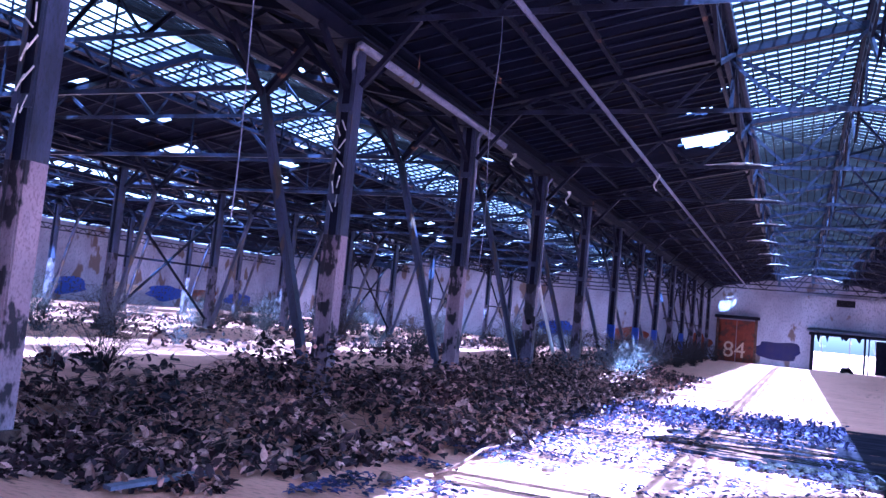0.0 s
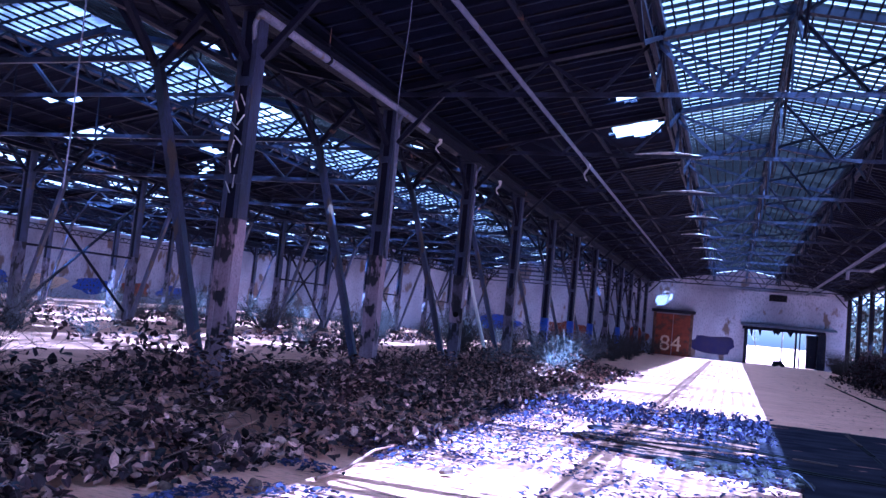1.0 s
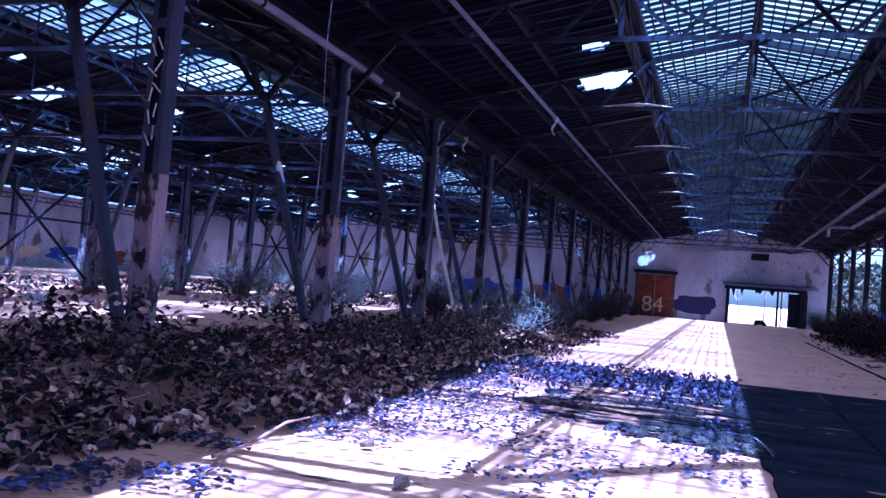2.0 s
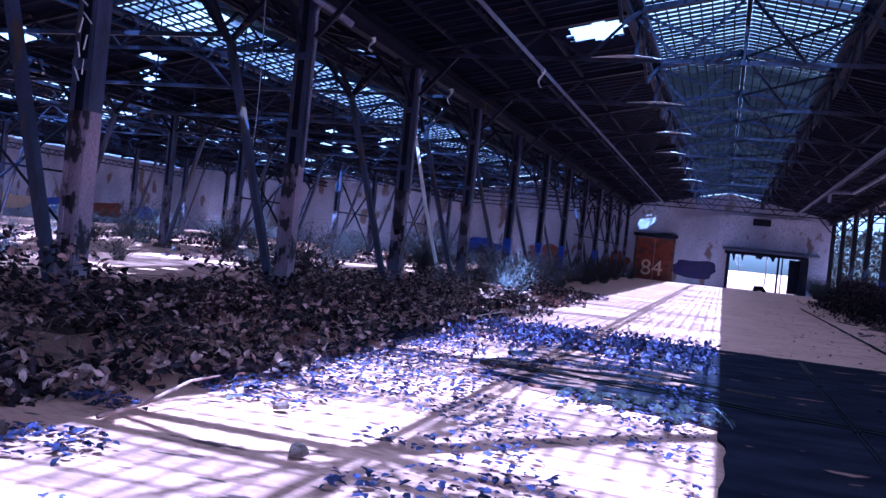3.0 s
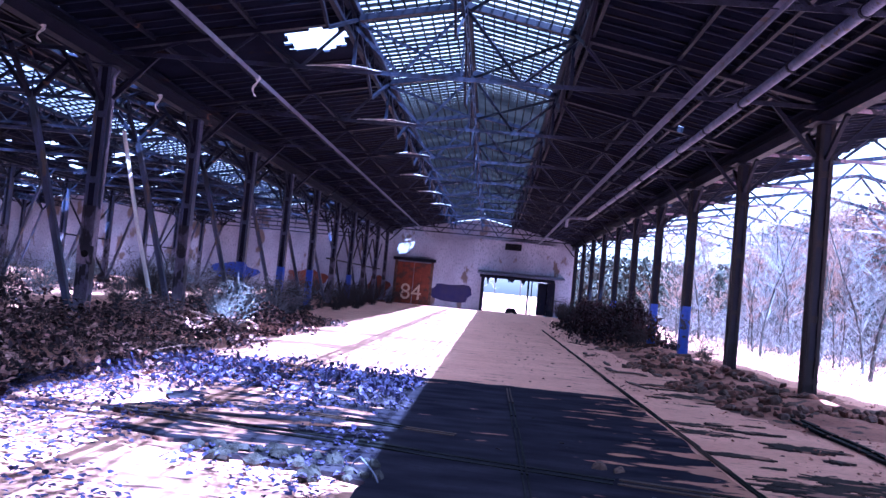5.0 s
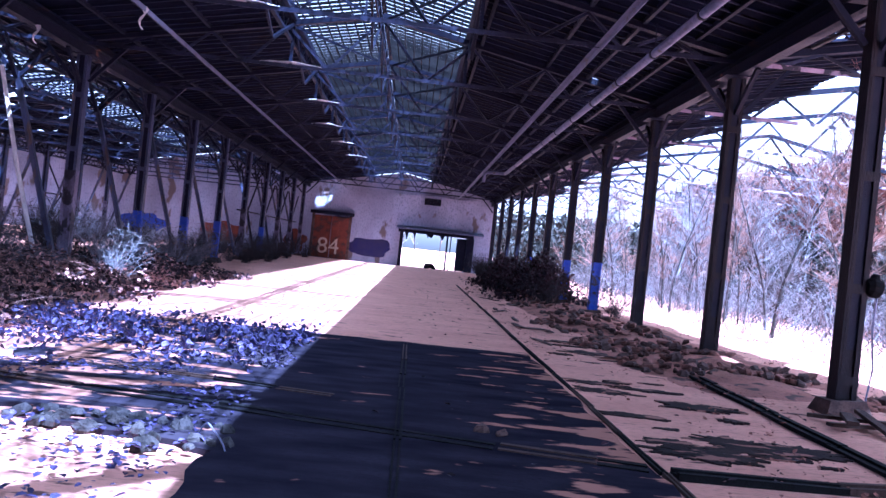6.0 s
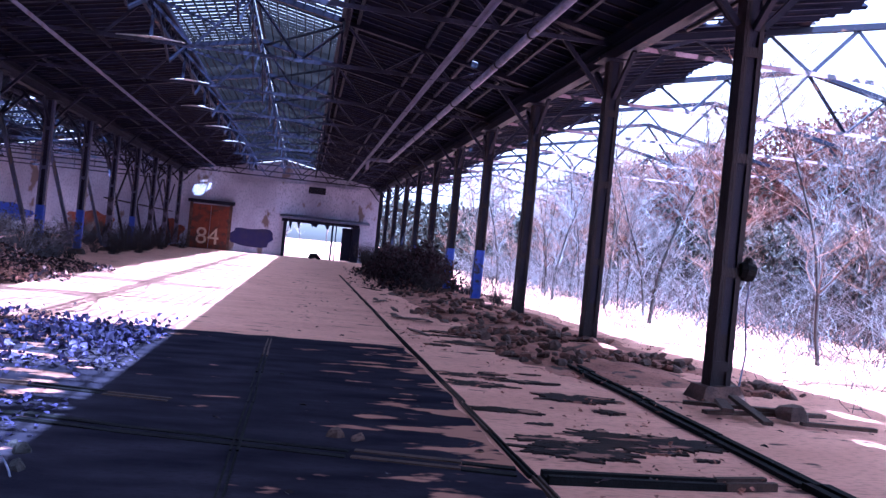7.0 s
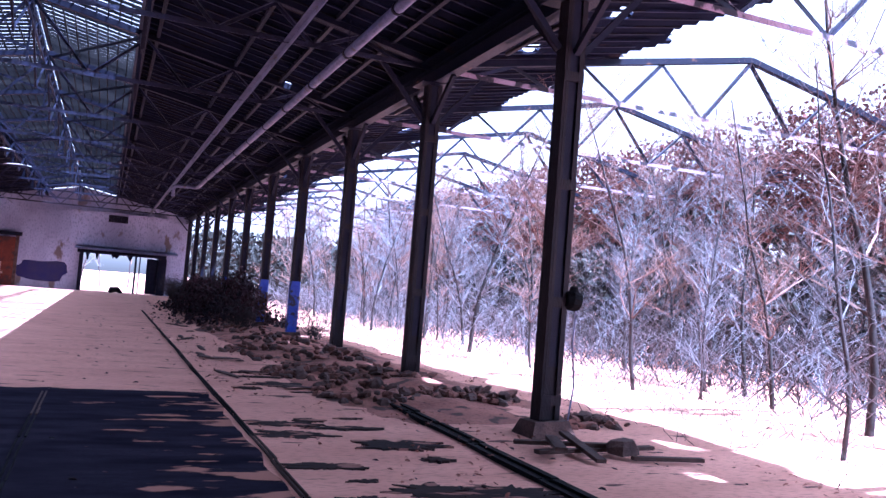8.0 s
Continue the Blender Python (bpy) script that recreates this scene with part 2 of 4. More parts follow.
g = Geo()
ring = [(-900, -900), (900, -900), (900, 900), (-900, 900)]
inner = [(-40, -16), (44, -16), (44, 74), (-40, 74)]
g.v = [(x, y, 0) for x, y in ring + inner]
g.f = [(0, 1, 5, 4), (1, 2, 6, 5), (2, 3, 7, 6), (3, 0, 4, 7)]
far_mesh = g
near = grid_sheet("ground", -40, -16, 44, 74, 0.4, lambda x, y: ground_z(x, y) if -39.5 < x < 43.5 and -15.5 < y < 73.5 else 0.0, M_dust)
bmg = bmesh.new()
bmg.from_mesh(near)
vs = [bmg.verts.new(p) for p in far_mesh.v]
for f in far_mesh.f:
    bmg.faces.new([vs[i] for i in f])
bmg.to_mesh(near)
bmg.free()
tagged(new("ground", near), "pale red dusty earth and concrete ground", "ground", kind="structure")

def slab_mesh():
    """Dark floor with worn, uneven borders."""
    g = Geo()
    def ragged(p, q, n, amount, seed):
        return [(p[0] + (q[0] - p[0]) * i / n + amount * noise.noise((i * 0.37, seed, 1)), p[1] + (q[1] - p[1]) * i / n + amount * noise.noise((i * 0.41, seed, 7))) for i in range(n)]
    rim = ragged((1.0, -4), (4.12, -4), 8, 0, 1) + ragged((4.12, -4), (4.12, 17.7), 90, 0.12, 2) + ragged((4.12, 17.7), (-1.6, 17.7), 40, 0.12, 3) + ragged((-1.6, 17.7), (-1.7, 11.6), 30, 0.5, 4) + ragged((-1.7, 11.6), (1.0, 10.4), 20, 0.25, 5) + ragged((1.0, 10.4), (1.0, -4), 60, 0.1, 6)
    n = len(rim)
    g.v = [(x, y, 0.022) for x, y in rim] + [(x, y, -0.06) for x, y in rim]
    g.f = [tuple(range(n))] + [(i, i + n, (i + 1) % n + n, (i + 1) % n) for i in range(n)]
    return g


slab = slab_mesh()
single("floor", slab, M_slab, "dark concrete floor slab with dust", "floor", kind="structure")

# ---- walls ----
def wall_with_holes(name, x0, x1, z1, y, thick, holes, label):
    """A wall along x with rectangular openings (x0, x1, z0, z1)."""
    g = Geo()
    xs = sorted({x0, x1, *[h[0] for h in holes], *[h[1] for h in holes]})
    zs = sorted({-0.3, z1, *[h[2] for h in holes], *[h[3] for h in holes]})
    for a, b in zip(xs, xs[1:]):
        for c, d in zip(zs, zs[1:]):
            if not any(h[0] <= a and b <= h[1] and h[2] <= c and d <= h[3] for h in holes):
                g.box(a, y, c, b, y + thick, d)
    return single(name, g, M_wall, label, "wall", kind="structure")


wall_with_holes("wall_north", LEFT_X, XR + 0.3, 5.3, WALL_Y, 0.35, [(1.25, 6.0, -0.3, 2.57)], "stained pale plaster end wall with an open gateway")
single("wall_west", Geo().box(LEFT_X - 0.35, BACK_Y, -0.3, LEFT_X, WALL_Y + 0.35, 5.95), M_wall, "long stained pale plaster side wall", "wall", kind="structure")
single("wall_south", Geo().box(LEFT_X, BACK_Y - 0.35, -0.3, XR + 0.3, BACK_Y, 5.6), M_wall, "plain pale plaster wall", "wall", kind="structure")
single("wall_pier", Geo().box(0.25, WALL_Y - 0.28, 3.1, 6.5, WALL_Y - 0.002, 5.38).box(0.25, WALL_Y - 0.34, 5.38, 6.5, WALL_Y - 0.002, 5.46), M_wall, "raised pale concrete panel over the gateway", "wall", kind="structure")
gable = Geo()
for c in (CX, CX - 14, CX - 28, CX - 42):
    for y in (WALL_Y + 0.05, BACK_Y - 0.3):
        a = [(c - 7, y, 5.3), (c + 7, y, 5.3), (c + 7, y, EAVE + 0.07), (c, y, roof_z(0) + 0.07), (c - 7, y, EAVE + 0.07)]
        gable.add(a + [(x, yy + 0.25, z) for x, yy, z in a], [(0, 1, 2, 3, 4), (9, 8, 7, 6, 5)] + [(i, i + 5, (i + 1) % 5 + 5, (i + 1) % 5) for i in range(5)])
single("wall_gables", gable, M_wall, "stained plaster gable tops of the end walls", "wall", kind="structure")


# ---- roofs ----
def roof_slope(name, c, side, y0, y1, hole_at, seed, inner=GLASS, step=0.0625, nx=36):
    """One corrugated slope from the valley to the roof glazing, with rusted-through holes."""
    g = Geo()
    ny = int((y1 - y0) / step)
    pitch = 0.25
    for j in range(ny + 1):
        y = y0 + j * step
        w = 0.042 * math.cos(2 * math.pi * y / pitch)
        for i in range(nx + 1):
            d = HALF - (HALF - inner) * i / nx
            g.v.append((c + side * d, y, EAVE + PITCH * (HALF - d) + 0.12 + w))
    for j in range(ny):
        y = y0 + (j + 0.5) * step
        for i in range(nx):
            d = HALF - (HALF - inner) * (i + 0.5) / nx
            if hole_at(c + side * d, y, seed):
                continue
            a = j * (nx + 1) + i
            g.f.append((a, a + 1, a + nx + 2, a + nx + 1))
    ob = single(name, g, M_sheet, "near-black corrugated roof sheeting with rusted holes", "roof", kind="structure")
    so = ob.modifiers.new("thickness", "SOLIDIFY")
    so.thickness = 0.008
    return ob


def nave_holes(x, y, seed):
    big = ((x + 2.35) / 0.72) ** 2 + ((y - 21.3) / 0.95) ** 2
    if big < 0.8 + 0.5 * noise.noise((x * 3, y * 3, 1)):
        return True
    if ((x + 4.6) / 0.65) ** 2 + ((y - 67.4) / 0.2) ** 2 < 1:
        return True
    small = ((x + 2.3) / 0.35) ** 2 + ((y - 18.6) / 0.45) ** 2
    return small < 0.7 + noise.noise((x * 5, y * 5, 2)) or (y < 63 and noise.noise((x * 2.2, y * 0.9, seed)) > 0.80)


def aisle_holes(x, y, seed):
    if x < -20:
        return noise.noise((x * 0.55, y * 0.3, seed)) + 0.4 * noise.noise((x * 2.5, y * 1.6, seed)) > 0.25 - 0.15 * (8 < y < 40) + 0.2 * (x < -33) + (x < -43 or y > 64.5)
    return noise.noise((x * 0.9, y * 0.5, seed)) + 0.35 * noise.noise((x * 3, y * 2, seed)) > 0.45 + 0.2 * (y < 14) + (y > 64.5)


RY0, RY1 = BACK_Y, WALL_Y + 0.3
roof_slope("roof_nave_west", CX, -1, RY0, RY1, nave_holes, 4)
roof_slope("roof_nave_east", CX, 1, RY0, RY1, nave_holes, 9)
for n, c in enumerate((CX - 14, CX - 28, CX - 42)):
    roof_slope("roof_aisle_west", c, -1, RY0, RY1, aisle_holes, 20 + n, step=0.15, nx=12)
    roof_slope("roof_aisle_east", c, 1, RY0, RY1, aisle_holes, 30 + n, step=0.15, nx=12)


def outer_holes(x, y, seed):
    """The sheeting of the roofless bay is torn off past a ragged line."""
    if y > 63:
        return False
    edge = 11.6 + 1.1 * noise.noise((y * 0.35, 3, seed)) + 0.35 * noise.noise((y * 1.3, 7, seed))
    return x > edge or noise.noise((x * 1.6, y * 0.8, seed)) > 0.56


roof_slope("roof_outer_bay", CX + 14, -1, RY0, RY1, outer_holes, 12)


ribs = Geo()
rib_rnd = random.Random(5)
for c, sides in ((CX, (-1, 1)), (CX + 14, (-1,))):
    for s in sides:
        y = RY0 + 0.2
        while y < RY1 - 0.2:
            d0, d1 = HALF - 0.1, GLASS + 0.1
            if c > CX:
                d1 = 3.6
            if not (c == CX and s == -1 and 20.2 < y < 22.4):
                ribs.beam((c + s * d0, y, roof_z(d0) + 0.055), (c + s * d1, y, roof_z(d1) + 0.055), 0.05, 0.03)
            y += 0.42 + rib_rnd.uniform(-0.05, 0.05)
single("roof_ribs", ribs, M_rib, "dark ribs of the corrugated roof sheeting", "roof", kind="stuff")


def skylight(c, y0, y1, cell, missing, seed, label, glass):
    """Ridge glazing: panes between bars, laps across them."""
    rnd = random.Random(seed)
    sky_ob = thing("ridge_skylight", label, "skylight", "ridge skylights")
    slope = math.hypot(GLASS, GLASS * PITCH)
    n = int((y1 - y0) / cell)
    bars = Geo()
    for side in (-1, 1):
        e = (c + side * GLASS, roof_z(GLASS) + 0.15)
        r = (c + side * 0.06, roof_z(0) + 0.15)
        for k in range(2 * n + 1):
            y = y0 + k * cell / 2
            bars.beam((e[0], y, e[1]), (r[0], y, r[1]), 0.024, 0.065)
        for m in range(1, 9):
            f = m / 9
            x, z = e[0] + (r[0] - e[0]) * f, e[1] + (r[1] - e[1]) * f
            part("lap_batten", Geo().beam((x, y0, z - 0.04), (x, y1, z - 0.04), 0.026, 0.045), M_black, sky_ob)
        pane = Geo()
        pane.hexa([(-side * 0, 0.025, 0), (-side * GLASS * 0.985, 0.025, GLASS * 0.985 * PITCH), (-side * GLASS * 0.985, cell - 0.025, GLASS * 0.985 * PITCH), (0, cell - 0.025, 0),
                   (0, 0.025, 0.006), (-side * GLASS * 0.985, 0.025, GLASS * 0.985 * PITCH + 0.006), (-side * GLASS * 0.985, cell - 0.025, GLASS * 0.985 * PITCH + 0.006), (0, cell - 0.025, 0.006)])
        me = pane.mesh("pane", glass)
        for k in range(n):
            if rnd.random() > missing:
                p = part("pane", me, None, sky_ob)
                p.location = (e[0], y0 + k * cell, e[1] + 0.045)
    for side in (-1, 1):
        part("edge_flashing", Geo().beam((c + side * (GLASS + 0.03), y0, roof_z(GLASS) + 0.13), (c + side * (GLASS + 0.03), y1, roof_z(GLASS) + 0.13), 0.2, 0.14), M_tie, sky_ob)
    tagged(part("glazing", bars, M_black, sky_ob), kind="stuff")
    part("ridge_cap", Geo().beam((c, y0, roof_z(0) + 0.22), (c, y1, roof_z(0) + 0.22), 0.11, 0.04), M_steel, sky_ob)
    return sky_ob


skylight(CX, RY0, 65.1, 0.62, 0.30, 1, "grimy wired-glass ridge skylight with missing panes", M_glass)
skylight(CX - 14, RY0, 65.1, 1.24, 0.12, 2, "dimmed ridge skylight over the side aisle", M_dim_glass)
skylight(CX - 28, RY0, 65.1, 1.24, 0.2, 3, "dimmed ridge skylight over the far aisle", M_dim_glass)
skylight(CX - 42, RY0, 65.1, 2.48, 0.2, 4, "dimmed ridge skylight over the third aisle", M_dim_glass)


# added sheets that keep the sun off the end wall
boards = Geo()
for c in (CX, CX - 14, CX - 28, CX - 42):
    for s in (-1, 1):
        boards.beam((c + s * (GLASS + 0.1), 66.7, roof_z(GLASS) + 0.14), (c, 66.7, roof_z(0) + 0.16), 3.2, 0.04)
single("roof_cover", boards, M_sheet, "dark sheeting added over the skylight ends to block the sun", "roof", kind="structure")


# ---- trusses ----
def truss(c, label, tie_mat):
    """One riveted roof truss across a nave, at y = 0."""
    t = thing("roof_truss", label, "roof truss", "roof trusses")
    tie = Geo()
    for s in (-1, 1):
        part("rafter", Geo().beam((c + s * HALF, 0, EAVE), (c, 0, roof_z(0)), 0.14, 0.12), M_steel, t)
        nodes = [HALF * f for f in (1, 0.79, 0.58, 0.32, 0.0)]
        low = [HALF * f for f in (0.9, 0.68, 0.45, 0.17)]
        for a, b, d in zip(nodes, nodes[1:], low):
            # webs take the paler steel, with their violet highlights put into the colour
            part("web_bar", Geo().angle_bar((c + s * a, 0, roof_z(a) - 0.03), (c + s * d, 0, TIE_Z), 0.07, 0.06), M_tie, t)
            part("web_bar", Geo().angle_bar((c + s * d, 0, TIE_Z), (c + s * b, 0, roof_z(b) - 0.03), 0.07, 0.06), M_tie, t)
    tie.angle_bar((c - HALF, 0, TIE_Z), (c + HALF, 0, TIE_Z), 0.12, 0.08)
    part("tie_bar", tie, tie_mat, t)
    return t


TIE_Z = 5.56
for c, lab in ((CX, "dark riveted steel truss under the nave roof"), (CX - 14, "dark steel truss under the aisle roof"), (CX - 28, "dark steel truss under the far aisle roof"), (CX - 42, "dark steel truss under the third aisle roof"), (CX + 14, "bare rusting steel truss of the roofless bay, tie coloured as sunlit")):
    # roofless bay: the ties' sunlit tone is put in as pink
    first = truss(c, lab, M_pink if c > CX + 1 else M_tie)
    first.location.y = TRUSS_Y[0]
    for y in TRUSS_Y[1:]:
        copy_thing(first, pose(0, y, 0))


def lattice_beam(name, x, z, y0, y1, label, depth=0.4, step=1.0, wide=0.09):
    """A lengthwise lattice girder."""
    t = thing(name, label, "girder", "lattice girders")
    part("top_chord", Geo().beam((x, y0, z + depth / 2), (x, y1, z + depth / 2), wide, 0.07), M_steel, t)
    part("bottom_chord", Geo().beam((x, y0, z - depth / 2), (x, y1, z - depth / 2), wide, 0.07), M_steel, t)
    g = Geo()
    n = int((y1 - y0) / step)
    for k in range(n):
        y = y0 + k * step
        g.beam((x, y, z - depth / 2), (x, y + step / 2, z + depth / 2), 0.04, 0.04)
        g.beam((x, y + step / 2, z + depth / 2), (x, y + step, z - depth / 2), 0.04, 0.04)
    part("lacing", g, M_steel, t)
    return t


for s in (-1, 1):
    lattice_beam("lattice_girder", CX + s * (GLASS + 0.05), roof_z(GLASS) - 0.2, RY0, WALL_Y, "dark lattice girder along the skylight edge")
for x, z in ((XL - 1.55, 5.32), (XL - 14, 4.85), (XL - 14 + 1.5, 5.3), (XL - 7, 5.9), (XL - 21, 5.7), (XL - 28 + 1.5, 5.2), (XL - 28 - 1.5, 5.2), (XL - 35, 5.6), (XL - 41.2, 5.0)):
    lattice_beam("lattice_girder", x, z, RY0, WALL_Y, "dark lattice girder through the side aisle", 0.34, 0.9)
lattice_beam("lattice_girder", CX, roof_z(0) - 0.32, RY0, WALL_Y, "dark lattice girder under the ridge", 0.3, 1.0, 0.045)
for c in (CX, CX - 14, CX - 28, CX - 42):
    for s in (-1, 1):
        for d in (6.1, 5.1, 4.1, 2.45):
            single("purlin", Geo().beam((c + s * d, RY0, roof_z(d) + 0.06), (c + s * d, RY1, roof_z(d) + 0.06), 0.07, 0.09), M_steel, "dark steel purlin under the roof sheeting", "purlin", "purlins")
for x in (XL, XR, XL - 14, XL - 28):
    gd = thing("eave_girder", "dark steel valley girder and gutter on the columns", "girder", "valley girders")
    part("web", Geo().beam((x, RY0, 5.37), (x, WALL_Y, 5.37), 0.03, 0.26), M_steel, gd)
    part("lower_flange", Geo().beam((x, RY0, 5.235), (x, WALL_Y, 5.235), 0.2, 0.02), M_steel, gd)
    part("upper_flange", Geo().beam((x, RY0, 5.51), (x, WALL_Y, 5.51), 0.2, 0.02), M_steel, gd)
    part("gutter", Geo().beam((x, RY0, 5.58), (x, WALL_Y, 5.58), 0.5, 0.05), M_sheet, gd)


# ---- bracing under the roof glazing ----
def ridge_brace(y):
    """Lengthwise V bracing from the ridge to the ties and raking bars under the panes, for one bay."""
    t = thing("ridge_brace", "dark steel bracing under the roof glazing", "brace", "ridge braces", at=(CX, y, 0))
    top, mid = roof_z(0) - 0.08, BAY / 2
    for a, b in ((0.0, mid), (BAY, mid)):
        part("diagonal", Geo().angle_bar((0, a, top), (0, b, TIE_Z + 0.03), 0.05, 0.08), M_steel, t)
    part("hanger", Geo().beam((0, 0.06, top), (0, 0.06, TIE_Z), 0.04, 0.04), M_steel, t)
    low = roof_z(GLASS) - 0.03
    for s in (-1, 1):
        part("cross_bar", Geo().angle_bar((s * GLASS, 0.1, low), (s * 0.1, BAY - 0.1, top), 0.03, 0.06), M_steel, t)
        part("hanger", Geo().beam((s * GLASS, 0.06, low), (s * GLASS, 0.06, TIE_Z), 0.07, 0.07), M_steel, t)
        part("edge_diagonal", Geo().angle_bar((s * GLASS, 0.1, low), (s * GLASS, mid, TIE_Z + 0.05), 0.07, 0.06), M_steel, t)
        part("edge_diagonal", Geo().angle_bar((s * GLASS, mid, TIE_Z + 0.05), (s * GLASS, BAY - 0.1, low), 0.07, 0.06), M_steel, t)
    return t


first = ridge_brace(TRUSS_Y[0])
for y in TRUSS_Y[1:-1]:
    copy_thing(first, pose(CX, y, 0))


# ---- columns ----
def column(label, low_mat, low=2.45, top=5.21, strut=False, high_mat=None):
    """A riveted H column on a concrete foot: its lower part carries another paint."""
    t = thing("steel_column", label, "column", "hall columns")
    high_mat = high_mat or M_paint

    def flanges(z0, z1, grow=0.0):
        g = Geo()
        w, d = 0.118 + grow, 0.112 + grow
        for s in (-1, 1):
            g.box(s * w - 0.014, -d, z0, s * w + 0.014, d, z1)
            for e in (-1, 1):
                g.box(s * (w - 0.035) - 0.02, e * d - 0.006, z0, s * (w - 0.035) + 0.02, e * d + 0.006, z1)
        return g

    def web(z0, z1):
        return Geo().box(-0.103, -0.085, z0, 0.103, -0.065, z1).box(-0.103, 0.065, z0, 0.103, 0.085, z1)
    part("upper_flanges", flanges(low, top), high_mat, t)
    # dark web beside paler flanges: recess shade and lit edges as colour
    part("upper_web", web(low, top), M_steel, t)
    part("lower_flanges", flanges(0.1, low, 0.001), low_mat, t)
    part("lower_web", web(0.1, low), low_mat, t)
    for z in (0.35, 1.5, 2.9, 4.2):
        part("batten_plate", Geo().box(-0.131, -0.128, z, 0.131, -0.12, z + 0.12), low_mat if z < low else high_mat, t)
    f = Geo()
    f.hexa([(-0.33, -0.30, -0.1), (0.32, -0.31, -0.1), (0.33, 0.30, -0.1), (-0.32, 0.3, -0.1), (-0.23, -0.20, 0.16), (0.21, -0.21, 0.19), (0.22, 0.2, 0.18), (-0.22, 0.2, 0.15)])
    part("concrete_foot", f, M_conc, t)
    for s in (-1, 1):
        part("knee_brace", Geo().beam((0, s * 0.12, 4.55), (0, s * 0.95, 5.22), 0.07, 0.09), M_steel, t)
        part("knee_brace", Geo().beam((s * 0.17, 0, 4.6), (s * 1.0, 0, 5.53), 0.07, 0.08), M_steel, t)
    part("cap_plate", Geo().box(-0.3, -0.3, top, 0.3, 0.3, top + 0.02), M_steel, t)
    if strut:
        q = Geo().beam((-0.22, 0.05, 0.2), (-1.55, 0.05, 4.6), 0.12, 0.12)
        part("raking_strut", q, M_paint, t)
        for dx, dy, dz in ((-0.8, 0.0, 0.95), (0.75, 0.0, 0.85), (0, 0.9, 0.85), (0, -0.9, 0.85)):
            part("head_arm", Geo().beam((-1.55, 0.05, 4.5), (-1.55 + dx, 0.05 + dy, 4.5 + dz), 0.09, 0.08), M_steel, t)
    return t


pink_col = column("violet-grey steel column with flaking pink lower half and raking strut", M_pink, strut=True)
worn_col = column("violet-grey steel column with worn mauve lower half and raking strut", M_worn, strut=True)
blue_col = column("violet-grey steel column sprayed blue at its foot, with raking strut", M_blue, low=1.7, strut=True)
# open-side columns swap the violet paint for near-black, their backlit faces as colour
dark_col = column("open-side steel column, coloured dark as backlit, on a concrete foot", M_dark, low=0.8, high_mat=M_dark)
spray_col = column("open-side steel column, coloured dark as backlit, sprayed blue below", M_blue, low=1.6, high_mat=M_dark)
aisle_col = column("violet-grey steel column of the side aisle with raking strut", M_worn, strut=True)
aisle_col.rotation_euler = (0, 0, math.pi)
outer_col = column("dark steel column among the bare trees", M_dark, high_mat=M_dark)
outer_col.location = (XR + 14, TRUSS_Y[3], 0)
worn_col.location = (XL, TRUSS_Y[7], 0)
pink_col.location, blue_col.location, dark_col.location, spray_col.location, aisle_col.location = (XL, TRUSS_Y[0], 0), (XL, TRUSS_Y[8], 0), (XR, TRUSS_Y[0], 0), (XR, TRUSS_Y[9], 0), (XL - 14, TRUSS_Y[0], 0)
for k, y in enumerate(TRUSS_Y[1:], 1):
    if k in (9, 10, 12):
        copy_thing(blue_col, pose(XL, y, 0))
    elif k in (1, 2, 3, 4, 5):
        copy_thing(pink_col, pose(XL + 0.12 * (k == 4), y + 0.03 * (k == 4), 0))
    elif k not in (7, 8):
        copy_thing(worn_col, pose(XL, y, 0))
    if k in (8, 11):
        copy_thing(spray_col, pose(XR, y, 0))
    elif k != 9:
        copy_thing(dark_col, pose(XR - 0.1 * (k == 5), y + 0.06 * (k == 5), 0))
    copy_thing(aisle_col, pose(XL - 14, y, 0, 0, 0, 180))
    copy_thing(aisle_col, pose(XL - 28, y, 0, 0, 0, 180))
    if k > 3:
        copy_thing(outer_col, pose(XR + 14, y, 0))


# ---- bracing in the aisles ----
def cross_brace(x, y, label):
    t = thing("cross_brace", label, "brace", "aisle braces", at=(x, y, 0))
    part("diagonal", Geo().angle_bar((0, 0.15, 0.5), (0, BAY - 0.15, 4.3), 0.07, 0.06), M_steel, t)
    part("diagonal", Geo().angle_bar((0.03, BAY - 0.15, 0.5), (0.03, 0.15, 4.3), 0.07, 0.06), M_steel, t)
    part("strut_bar", Geo().beam((0, 0.14, 2.4), (0, BAY - 0.14, 2.4), 0.07, 0.07), M_steel, t)
    return t


for k in (6, 9, 11, 13):
    cross_brace(XL - 14, TRUSS_Y[k], "dark steel cross brace between aisle columns")
for k in (11, 12, 13, 14):
    cross_brace(XL - 0.35, TRUSS_Y[k], "dark steel cross brace between column struts")
for y in TRUSS_Y[4:]:
    hang = thing("aisle_tie", "thin dark tie beam across the side aisle", "beam", "aisle ties", at=(0, y, 0))
    part("tie_rod", Geo().beam((XL - 1.55, 0, 4.62), (XL - 13.8, 0, 4.62), 0.06, 0.08), M_tie, hang)
    for x in (XL - 4.5, XL - 7, XL - 9.5):
        part("hanger", Geo().beam((x, 0, 4.62), (x, 0, roof_z(x - (CX - 14)) - 0.03), 0.03, 0.03), M_steel, hang)

